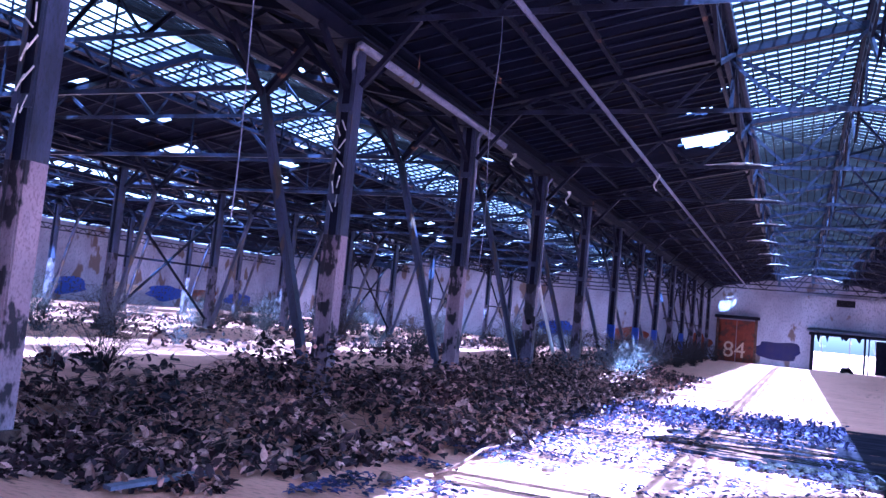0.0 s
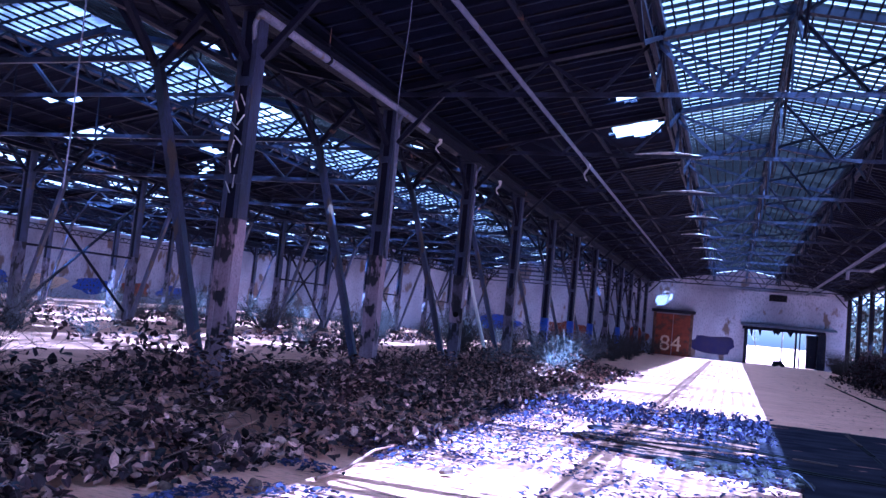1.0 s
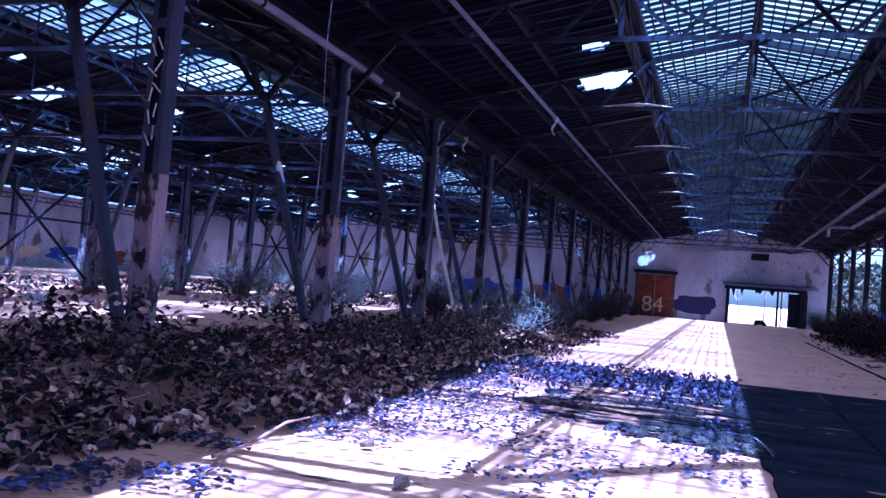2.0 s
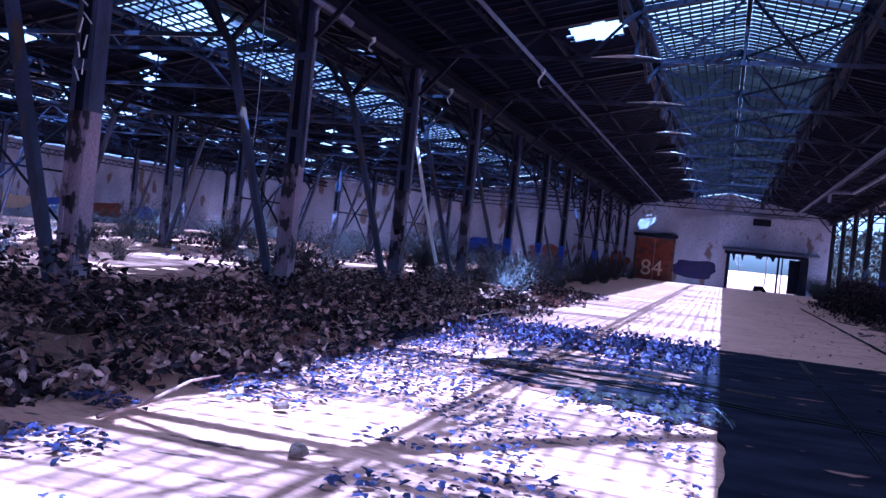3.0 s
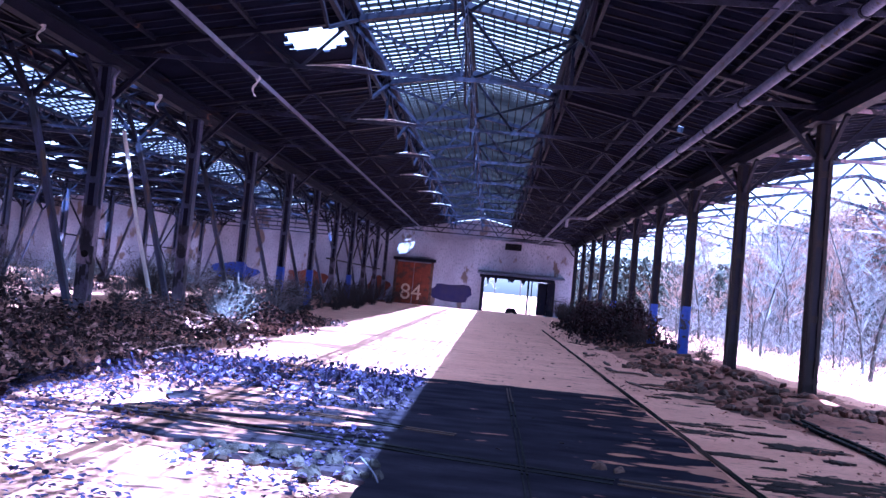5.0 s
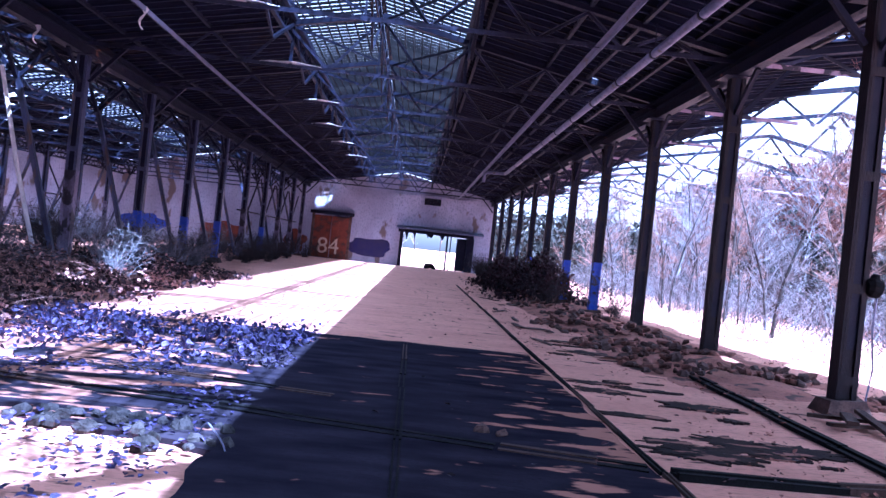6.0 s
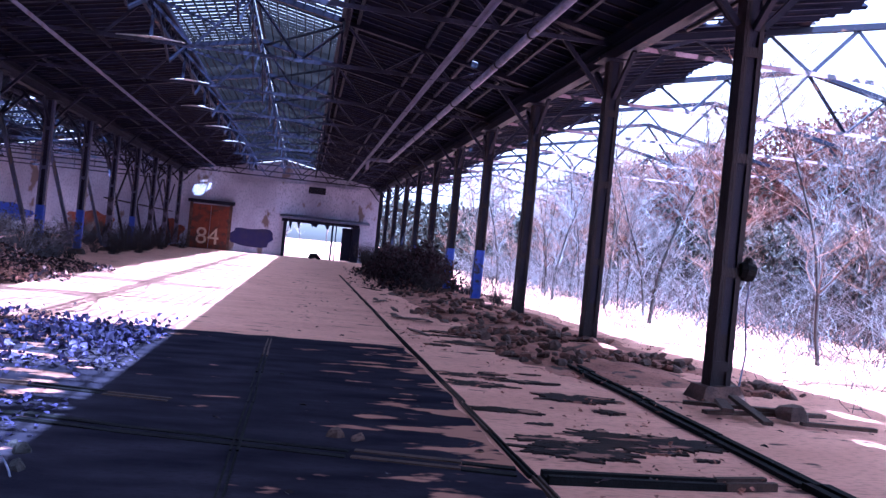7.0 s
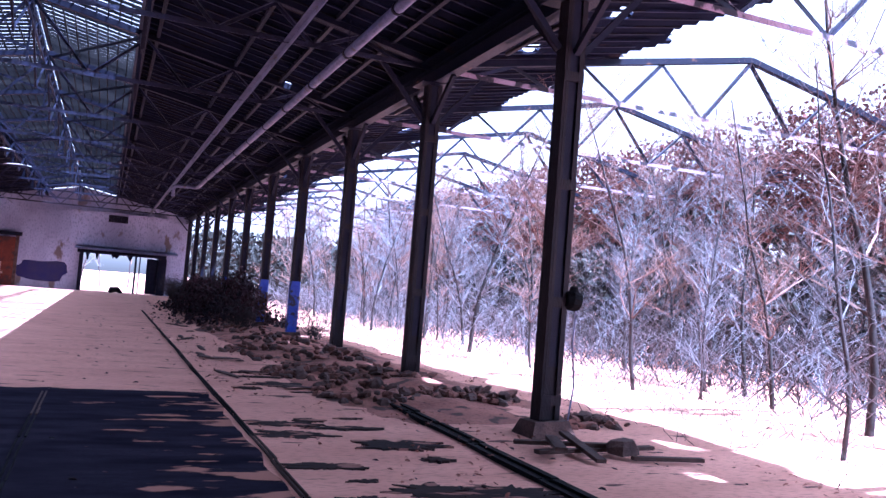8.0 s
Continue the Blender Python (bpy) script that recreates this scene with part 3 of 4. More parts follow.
# ---- pipes, rods and cords under the roof ----
def bend(points, r, sides=10):
    """A pipe through points with rounded corners."""
    pts = [Vector(p) for p in points]
    way = [pts[0]]
    for a, b, c in zip(pts, pts[1:], pts[2:]):
        d1, d2 = (a - b).normalized() * r * 2.2, (c - b).normalized() * r * 2.2
        for k in range(5):
            f = k / 4
            way.append((b + d1) * (1 - f) ** 2 + b * 2 * f * (1 - f) + (b + d2) * f ** 2)
    way.append(pts[-1])
    return Geo().tube(way, r, sides)


def flanged_pipe(label, points, r, gap, mat_pipe, collars=True):
    t = thing("overhead_pipe", label, "pipe", "overhead pipes")
    part("pipe", bend(points, r), mat_pipe, t, smooth=True)
    p, q = Vector(points[0]), Vector(points[1])
    n = int((q - p).length / gap)
    d = (q - p).normalized()
    for k in range(1, n):
        c = p + d * gap * k
        if collars:
            part("collar", Geo().tube([c - d * 0.03, c + d * 0.03], r * 1.25, 10), M_steel, t)
        part("hanger", Geo().tube([c + Vector((0, 0, r)), c + Vector((0, 0, 0.55))], 0.01, 4), M_steel, t)
    return t


for s in (-1, 1):
    single("tie_rail", Geo().angle_bar((CX + s * 4.28, RY0, 5.50), (CX + s * 4.28, WALL_Y, 5.50), 0.1, 0.09), M_pipe, "pale grey steel rail along the truss ties", "rail", "truss rails")
flanged_pipe("pale lagged pipe with a dropped end, hung under the roof", [(6.05, -8, 5.36), (6.05, 43.5, 5.36), (5.1, 43.7, 5.36), (5.1, 43.8, 4.9)], 0.075, 2.5, M_pipe)
flanged_pipe("pale dusty pipe along the column heads", [(XL + 0.35, 9.8, 5.12), (XL + 0.35, 15.4, 5.12), (XL + 0.55, 15.6, 4.98)], 0.06, 1.9, M_pipe)
for y in (10.3, 15.3, 20.3):
    single("downpipe", bend([(XL + 0.35, y - 0.5, 5.12), (XL + 0.22, y - 0.42, 5.0), (XL + 0.17, y - 0.27, 4.7), (XL + 0.165, y - 0.27, 2.4)], 0.03, 8), M_pipe, "thin pale downpipe on a column", "pipe", "downpipes", smooth=True)
for y in (14.8, 19.8, 24.8, 29.8):
    single("downpipe", bend([(XR + 0.05, y + 2.4, 5.12), (XR + 0.05, y + 0.45, 5.12), (XR + 0.15 - 0.1 * (y < 15), y + 0.46, 4.75), (XR + 0.15 - 0.1 * (y < 15), y + 0.46, 0.15)], 0.035, 8), M_dark, "dark downpipe on a column of the open side", "pipe", "downpipes", smooth=True)
for x, y, z0 in ((-3.95, 5.03, 2.05), (-3.82, 10.0, 2.2)):
    pts = [(x + 0.03 * math.sin(k * 0.8), y + 0.02 * math.cos(k), 5.57 - (5.57 - z0) * k / 12) for k in range(13)]
    single("rope", Geo().tube(pts, 0.0055, 5), M_pipe, "thin pale rope hanging from a truss tie", "rope", "hanging ropes")

# white strips laid on the ties stand in for their sunlit stretches
def scrap(cx, cy, cz, lx, ly, droop, seed):
    g = Geo()
    n, m = 10, 4
    for j in range(m + 1):
        for i in range(n + 1):
            u, v = i / n - 0.5, j / m - 0.5
            w = 1 - abs(u) * 1.5
            g.v.append((cx + u * lx, cy + v * ly * max(w, 0.15), cz + droop * (u * u * 4) * -1 + 0.03 * noise.noise((u * 6, v * 6, seed)) + 0.045 * w * (1 - abs(v))))
    for j in range(m):
        for i in range(n):
            a = j * (n + 1) + i
            g.f.append((a, a + 1, a + n + 2, a + n + 1))
    ob = single("torn_sheet", g, M_white, "white strip standing in for the sunlit stretch of a truss tie", "sheet", "torn sheets", smooth=True)
    so = ob.modifiers.new("thickness", "SOLIDIFY")
    so.thickness = 0.006
    return ob


for k, y in enumerate((20.03, 25.03, 30.03, 35.03, 40.03, 45.03)):
    scrap(-1.45 + 0.2 * (k % 3), y - 0.05, TIE_Z + 0.02, 1.5 if k < 2 else 1.1, 0.28, 0.03, k)
for k, (x, y, z, l) in enumerate(((CX - 4.28, 20.9, 5.52, 0.45), (XL + 0.1, 22.3, 5.24, 0.4), (XL + 0.1, 17.4, 5.24, 0.3))):
    g = Geo()
    for j in range(7):
        w = 0.05 * (1 - j / 7.5) * (1 + 0.5 * math.sin(j * 2.3 + k))
        g.v += [(x - w + 0.05 * math.sin(j * 1.1), y, z - l * j / 6), (x + w + 0.05 * math.sin(j * 1.1), y + 0.03 * math.cos(j), z - l * j / 6)]
    g.f = [(2 * j, 2 * j + 1, 2 * j + 3, 2 * j + 2) for j in range(6)]
    ob = single("hanging_rag", g, M_white, "pale torn rag hanging from the roof steel", "rag", "hanging rags")
    ob.modifiers.new("thickness", "SOLIDIFY").thickness = 0.006
# unseen bar, added to cast the slanting shadow band on the floor
single("roof_brace", Geo().beam((0.2, 5.3, 5.75), (4.3, 9.8, 5.75), 0.22, 0.1), M_steel, "unseen diagonal bar added to cast a shadow band on the floor", "brace", "roof braces")
single("leaning_pole", Geo().tube([(-6.55, 24.6, 0.05), (-7.3, 24.75, 2.3), (-8.0, 24.9, 4.75)], 0.05, 8), M_white, "pale bent pole leaning against the roof", "pole")

# ---- end wall doors and gateway ----
door = thing("double_door", "orange-red sprayed double door in the end wall", "door", at=(0, 0, 0))
DX0, DX1 = -5.55, -2.95
for a, b in ((DX0, (DX0 + DX1) / 2 - 0.02), ((DX0 + DX1) / 2 + 0.02, DX1)):
    leaf = part("door_leaf", Geo().box(a, WALL_Y - 0.09, 0, b, WALL_Y - 0.003, 3.2), M_orange, door)
    w = b - a
    for z in (0.35, 1.75):
        for m in (0, 1):
            part("panel", Geo().box(a + 0.1 + m * w * 0.48, WALL_Y - 0.115, z, a + w * 0.45 + m * w * 0.46, WALL_Y - 0.09, z + 1.2), M_orange, leaf)
fr = part("door_frame", Geo().box(DX0 - 0.2, WALL_Y - 0.2, 0, DX0, WALL_Y - 0.002, 3.3).box(DX1, WALL_Y - 0.2, 0, DX1 + 0.2, WALL_Y - 0.002, 3.3), M_conc, door)
part("lintel", Geo().box(DX0 - 0.35, WALL_Y - 0.3, 3.3, DX1 + 0.35, WALL_Y - 0.002, 3.55), M_steel, door)
txt = bpy.data.curves.new("sprayed_number", "FONT")
txt.body, txt.size, txt.extrude = "84", 1.7, 0.004
to = new("sprayed_number", txt)
to.matrix_world = pose(-5.2, WALL_Y - 0.122, 0.35, 90, 0, 0)
to.data.materials.append(M_cream)
dg = bpy.context.evaluated_depsgraph_get()
num = bpy.data.meshes.new_from_object(to.evaluated_get(dg))
nm = new("sprayed_number", num)
nm.matrix_world = to.matrix_world.copy()
bpy.data.objects.remove(to)
nm.parent = door
gate = thing("gateway", "dark timber and steel gateway standing open to daylight", "gate")
part("lintel", Geo().box(0.85, WALL_Y - 0.45, 2.57, 6.6, WALL_Y - 0.002, 2.8), M_steel, gate)
part("canopy", Geo().hexa([(0.7, WALL_Y - 1.3, 2.82), (7.3, WALL_Y - 1.3, 2.82), (7.3, WALL_Y, 3.0), (0.7, WALL_Y, 3.0), (0.7, WALL_Y - 1.3, 2.88), (7.3, WALL_Y - 1.3, 2.88), (7.3, WALL_Y, 3.06), (0.7, WALL_Y, 3.06)]), M_pipe, gate)
for x, w in ((1.0, 0.25), (4.55, 0.14), (4.85, 0.08), (6.1, 0.55)):
    part("post", Geo().box(x, WALL_Y - 0.4, 0, x + w, WALL_Y - 0.05, 2.57), M_steel, gate)
part("gate_leaf", Geo().box(5.35, WALL_Y - 0.2, 0.05, 6.1, WALL_Y - 0.14, 2.5), M_steel, gate)
rag_rnd = random.Random(8)
for x in (1.5, 2.1, 3.1, 3.3, 4.2):
    w, l = rag_rnd.uniform(0.1, 0.25), rag_rnd.uniform(0.15, 0.5)
    part("torn_strip", Geo().hexa([(x, WALL_Y - 0.3, 2.57 - l), (x + w * 0.4, WALL_Y - 0.3, 2.55 - l), (x + w * 0.4, WALL_Y - 0.28, 2.55 - l), (x, WALL_Y - 0.28, 2.57 - l),
                                   (x - w, WALL_Y - 0.3, 2.57), (x + w, WALL_Y - 0.3, 2.57), (x + w, WALL_Y - 0.28, 2.57), (x - w, WALL_Y - 0.28, 2.57)]), M_steel, gate)
louvre = thing("louvre_vent", "dark louvred vent high in the end wall", "vent")
part("frame", Geo().box(2.6, WALL_Y - 0.33, 4.8, 3.85, WALL_Y - 0.282, 5.3), M_dark, louvre)
for k in range(4):
    part("slat", Geo().box(2.65, WALL_Y - 0.37, 4.85 + 0.11 * k, 3.8, WALL_Y - 0.332, 4.91 + 0.11 * k), M_steel, louvre)
single("rubbish_heap", Geo().tube([(3.1, 66.8, 0), (3.2, 66.8, 0.2), (3.6, 66.9, 0.26), (3.9, 66.9, 0.0)], [0.12, 0.22, 0.2, 0.1], 7), M_black, "small dark heap of rubbish in the gateway", "rubbish")


def splash(name, cx, cz, rx, rz, material, label, seed, plane="y", at=WALL_Y):
    """A sprayed patch with an uneven outline, 4 mm proud of its wall."""
    g = Geo()
    n = 28
    ring2 = []
    for k in range(n):
        w = 2 * math.pi * k / n
        r = 1 + 0.5 * noise.noise((math.cos(w) * 1.7, math.sin(w) * 1.7, seed))
        ring2.append((cx + rx * r * math.cos(w), max(0.15, cz + rz * r * math.sin(w))))
    off = 0.004
    if plane == "y":
        g.v = [(a, at - off, b) for a, b in ring2] + [(a, at + 0.01, b) for a, b in ring2]
    else:
        g.v = [(at + off, a, b) for a, b in ring2] + [(at - 0.01, a, b) for a, b in ring2]
    g.f = [tuple(range(n)) if plane == "y" else tuple(reversed(range(n)))] + [(i, (i + 1) % n, (i + 1) % n + n, i + n) for i in range(n)]
    return single(name, g, material, label, "graffiti", "wall graffiti")


splash("sprayed_patch", -1.2, 1.1, 1.7, 0.7, M_violet, "deep blue sprayed patch on the end wall", 1)
splash("sprayed_patch", -6.9, 1.0, 0.8, 0.85, M_orange, "orange sprayed patch on the end wall beside the door", 2)
splash("sprayed_patch", -12.5, 1.2, 1.6, 0.7, M_orange, "orange sprayed patch on the end wall", 3)
splash("sprayed_patch", -18.5, 1.3, 1.8, 0.7, M_blue, "blue sprayed patch on the end wall", 4)
for k, (y, m) in enumerate(((44, M_blue), (49, M_cream), (54, M_blue), (59, M_orange), (64, M_blue))):
    splash("sprayed_patch", y, 1.1, 2.0, 0.6, m, "faded sprayed patch on the side wall", 10 + k, "x", LEFT_X)
# sprayed bars in place of letters on the columns
for y, seed in ((10.03, 3), (5.03, 5)):
    rnd = random.Random(seed)
    tag_ob = thing("sprayed_tag", "white sprayed lettering as plain bars down a column", "graffiti", "column tags")
    for k in range(5):
        z = 2.85 + k * 0.27
        for m in range(2):
            a = rnd.uniform(-0.9, 0.9)
            c = Vector((XL - 0.06 + 0.12 * (y > 9) + 0.08 * m, y - 0.124 + 0.03 * (y > 9), z + 0.08 * m))
            d = Vector((math.sin(a), 0, math.cos(a))) * 0.085
            part("bar", Geo().tube([c - d, c + d], 0.009, 5), M_white, tag_ob)

# ---- floor steel ----
def floor_rail(label, p, q, w, h):
    """A sunken rail in short, slightly shifted lengths."""
    t = thing("floor_rail", label, "rail", "floor rails")
    p, q = Vector(p), Vector(q)
    d = (q - p).normalized()
    side = d.cross(Vector((0, 0, 1)))
    rr = random.Random(label + str(p.x))
    at, n = 0.0, (q - p).length
    while at < n - 0.2:
        step = min(n - at, rr.uniform(0.5, 1.7))
        o = side * rr.uniform(-0.12, 0.12) * w
        up, up2 = h * rr.uniform(0.55, 1.1), h * rr.uniform(0.55, 1.1)
        a, b = p + d * at + o, p + d * (at + step - rr.uniform(0.0, 0.05)) + o
        g = Geo()
        for m in (-1, 1):
            k = w * rr.uniform(0.28, 0.36)
            g.beam(a + side * m * k + Vector((0, 0, up - 0.03)), b + side * m * k + Vector((0, 0, up2 - 0.03)), w * rr.uniform(0.2, 0.32), 0.06)
        g.beam(a + Vector((0, 0, up - 0.05)), b + Vector((0, 0, up2 - 0.05)), w * 0.5, 0.05)
        part("rail_length", g, M_black if rr.random() < 0.7 else M_plank, t)
        at += step
    return t


floor_rail("worn steel rail sunk in the dusty floor", (4.19, -4, 0), (4.25, 42, 0), 0.06, 0.022)
# the label seeds the random lengths; the slab is only coloured dark
floor_rail("dark steel rail sunk in the damp slab", (2.2, -4, 0), (2.2, 17.6, 0), 0.07, 0.036)
floor_rail("dark double steel channel lying along the open side", (6.2, 4, 0), (6.55, 17.2, 0), 0.24, 0.04)
floor_rail("dark steel slot rail crossing the slab", (-1.75, 12.35, 0), (4.12, 11.05, 0), 0.26, 0.045)
floor_rail("dark steel slot rail crossing the dusty floor", (4.28, 11.02, 0), (6.05, 11.12, 0), 0.22, 0.05)
floor_rail("dark steel slot rail crossing the slab", (-1.2, 13.3, 0), (1.6, 12.75, 0), 0.16, 0.04)

def floor_stain(cx, cy, rx, ry, seed):
    """A dark stain with a ragged outline, a little proud of the floor."""
    n = 64
    rim = []
    for k in range(n):
        w = 2 * math.pi * k / n
        q = 1 + 0.8 * noise.noise((math.cos(w) * 2.2, math.sin(w) * 2.2, seed)) + 0.6 * noise.noise((math.cos(w) * 7, math.sin(w) * 7, seed + 9))
        rim.append((cx + rx * q * math.cos(w), cy + ry * q * math.sin(w)))
    g = Geo()
    top = 0.002 + 0.0001 * (seed - 60)
    g.v = [(x, y, top) for x, y in rim] + [(x, y, -0.05) for x, y in rim]
    g.f = [tuple(range(n))] + [(k, k + n, (k + 1) % n + n, (k + 1) % n) for k in range(n)]
    return single("floor_stain", g, M_tar, "dark oily stain on the dusty floor", "stain", "floor stains")


stain_rnd = random.Random(77)
for k in range(26):
    y = 11.8 + 9 * stain_rnd.random() ** 1.3
    rx = stain_rnd.uniform(0.08, 0.42)
    floor_stain(stain_rnd.uniform(4.5, 6.0 if y < 15 else 5.6), y, rx, rx * stain_rnd.uniform(0.25, 0.7), 60 + k * 3)

# ---- column details ----
R1 = XR - 0.1
meter = thing("meter_box", "black round meter box with a cable on a column", "electric box")
part("case", Geo().tube([(R1 + 0.10, 14.98, 1.60), (R1 + 0.16, 14.98, 1.60), (R1 + 0.27, 14.98, 1.58), (R1 + 0.30, 14.98, 1.57)], [0.09, 0.125, 0.12, 0.06], 12), M_black, meter)
part("cap", Geo().tube([(R1 + 0.21, 14.98, 1.69), (R1 + 0.22, 14.98, 1.76)], [0.07, 0.04], 8), M_black, meter)
part("cable", Geo().tube([(R1 + 0.24, 14.95, 1.50), (R1 + 0.21, 14.93, 1.1), (R1 + 0.25, 14.9, 0.6), (R1 + 0.19, 14.88, 0.2)], 0.012, 5), M_pipe, meter)
plate = thing("sign_plate", "small pale square plate fixed to a column", "plate", at=(0, 0, 0))
part("plate", Geo().box(XL - 0.14, 20.03 - 0.14, 1.3, XL + 0.18, 20.03 - 0.107, 1.66), M_pink, plate)
part("hole", Geo().tube([(XL + 0.02, 20.03 - 0.146, 1.5), (XL + 0.02, 20.03 - 0.138, 1.5)], 0.07, 12), M_black, plate)

# ---- rubble along the open side ----
def chunk_mesh(seed, sx, sy, sz):
    """A broken lump: an uneven prism with a smaller, tilted top."""
    r = random.Random(seed)
    n = r.choice((5, 6, 7))
    turn = [2 * math.pi * (k + r.uniform(-0.3, 0.3)) / n for k in range(n)]
    low = [(sx * 1.15 * math.cos(a) * r.uniform(0.75, 1.15), sy * 1.15 * math.sin(a) * r.uniform(0.75, 1.15), -sz * r.uniform(0.6, 1.0)) for a in turn]
    mid = [(x * r.uniform(0.85, 1.2), y * r.uniform(0.85, 1.2), sz * r.uniform(-0.2, 0.3)) for x, y, z in low]
    tx, ty = r.uniform(-0.5, 0.5), r.uniform(-0.5, 0.5)
    top = [(x * r.uniform(0.45, 0.8), y * r.uniform(0.45, 0.8), sz * (0.8 + tx * x / sx * 0.5 + ty * y / sy * 0.5)) for x, y, z in mid]
    g = Geo()
    f = [tuple(reversed(range(n))), tuple(range(2 * n, 3 * n))]
    for b in (0, n):
        f += [(b + k, b + (k + 1) % n, b + n + (k + 1) % n, b + n + k) for k in range(n)]
    return g.add(low + mid + top, f)


BRICKS = [chunk_mesh(k, 0.05 + 0.035 * (k % 3), 0.05, 0.03 + 0.01 * (k % 2)).mesh("brick", M_brick) for k in range(6)]
PALES = [chunk_mesh(40 + k, 0.08, 0.06, 0.05).mesh("stone", M_rubble) for k in range(4)]
STONES = [chunk_mesh(20 + k, 0.075, 0.06, 0.045).mesh("stone", M_conc) for k in range(4)]


def rubble(label, cx, cy, rx, ry, high, n, seed, size=1.0):
    r = random.Random(seed)
    t = thing("rubble_pile", label, "rubble", "rubble piles", at=(cx, cy, 0))
    for k in range(n):
        a, d = r.uniform(0, 6.283), math.sqrt(r.random())
        x, y = rx * d * math.cos(a), ry * d * math.sin(a)
        me = r.choice(BRICKS) if r.random() < 0.6 * (size == 1.0) else r.choice(STONES if size == 1.0 else PALES)
        ob = part("brick" if me in BRICKS else "stone", me, None, t)
        ob.location = (x, y, 0.02 + max(0.0, bank_z(cx + x, cy + y)) + high * (1 - d) * r.uniform(0.5, 1.0))
        ob.rotation_euler = (r.uniform(-0.5, 0.5), r.uniform(-0.5, 0.5), r.uniform(0, 6.3))
        sc = size * r.uniform(0.6, 1.5)
        ob.scale = (sc, sc, sc)
    return t


def bank_z(x, y):
    m = max(0.0, 1 - ((x - 7.3) / 1.9) ** 2) * min(1.0, max(0.0, (y - 15.6) / 2.0)) * min(1.0, max(0.0, (60 - y) / 10))
    return -0.03 + m * (0.10 + 0.16 * noise.noise((x * 0.9, y * 0.7, 3)) + 0.06 * noise.noise((x * 3, y * 3, 6)))


tagged(new("earth_bank", grid_sheet("earth_bank", 5.2, 15.2, 9.4, 60, 0.14, bank_z, M_earth)), "low bank of trodden red earth round the column feet", "earth", kind="structure")
for k, (x, y, rx, ry, h, n) in enumerate(((7.9, 17.9, 0.9, 0.5, 0.16, 60), (8.7, 15.9, 0.7, 0.5, 0.08, 30), (6.3, 17.9, 0.7, 0.9, 0.14, 55), (7.4, 20.2, 0.8, 0.8, 0.16, 55), (6.2, 20.6, 0.8, 1.2, 0.12, 60), (7.2, 23.4, 0.9, 1.3, 0.16, 60), (5.9, 24.2, 0.8, 1.4, 0.1, 45), (7.0, 27.5, 1.1, 1.6, 0.16, 60), (6.3, 31.5, 1.0, 2.0, 0.14, 45), (6.6, 37, 1.0, 2.5, 0.14, 40))):
    rubble("heap of broken brick and stone beside the columns", x, y, rx, ry, h, n, 50 + k)
rubble("scatter of broken concrete on the sunlit slab", 0.2, 10.95, 0.8, 0.28, 0.06, 46, 91, 0.6)
rubble("scatter of broken concrete by the slab edge", 0.8, 10.45, 0.35, 0.25, 0.06, 14, 92, 0.65)
planks = thing("broken_planks", "broken dark planks and a slab piece by a column foot", "planks", at=(-0.15, 0.45, 0))
for p, q, w in (((7.05, 13.9, 0.05), (8.1, 13.3, 0.12), 0.1), ((7.0, 13.3, 0.06), (8.6, 13.6, 0.05), 0.09), ((7.1, 13.0, 0.14), (7.5, 13.9, 0.1), 0.12), ((7.5, 12.9, 0.05), (7.65, 13.9, 0.15), 0.1), ((8.0, 13.1, 0.04), (8.8, 13.0, 0.04), 0.08)):
    part("plank", Geo().beam(p, q, w, 0.04), M_plank, planks)
part("slab_piece", chunk_mesh(77, 0.16, 0.13, 0.09).mesh("slab_piece", M_conc), None, planks).location = (8.0, 13.25, 0.12)
board = thing("loose_board", "pale grey-green loose board among the brambles", "board")
part("board", Geo().beam((-4.36, 4.55, 0.06), (-4.16, 5.35, 0.09), 0.1, 0.03), M_pipe, board)
for x, y, s in ((-3.15, 6.48, 0.8), (-3.6, 6.0, 0.5), (-1.5, 7.2, 0.6), (-2.2, 8.2, 0.5), (2.9, 11.8, 0.6), (3.05, 11.7, 0.4)):
    ob = tagged(new("loose_stone", STONES[int(s * 10) % 4]), "dark loose stone on the dusty floor", "stone", "loose stones")
    ob.matrix_world = pose(x, y, 0.05, 8, 5, x * 70) @ Matrix.Scale(s + 0.3, 4)
for k in range(26):
    r = random.Random(300 + k)
    ob = single("roof_tile_piece", chunk_mesh(400 + k, r.uniform(0.15, 0.4), r.uniform(0.05, 0.12), 0.018), M_conc, "flat broken piece of sheeting on the dusty floor", "debris", "sheeting pieces")
    ob.location = (r.uniform(4.6, 6.9), r.uniform(17.5, 34), 0.03)
    ob.rotation_euler = (r.uniform(-0.12, 0.12), r.uniform(-0.12, 0.12), r.uniform(0, 3))

arch = [(0.82 + 0.26 * k / 9 + 0.01 * math.sin(k), 10.72 - 0.3 * k / 9, 0.02 + 0.13 * math.sin(math.pi * (k / 9) ** 0.7)) for k in range(10)]
single("bent_wire", Geo().tube(arch, 0.006, 5), M_pipe, "thin pale wire arching out of the slab edge", "wire")
stick = [(-2.96, 7.1, 0.03), (-2.86, 7.45, 0.08), (-2.78, 7.85, 0.2), (-2.7, 8.1, 0.22)]
single("dry_stick", Geo().tube(stick, [0.018, 0.016, 0.012, 0.006], 6), M_pale, "pale dry stick lying at the edge of the brambles", "stick")

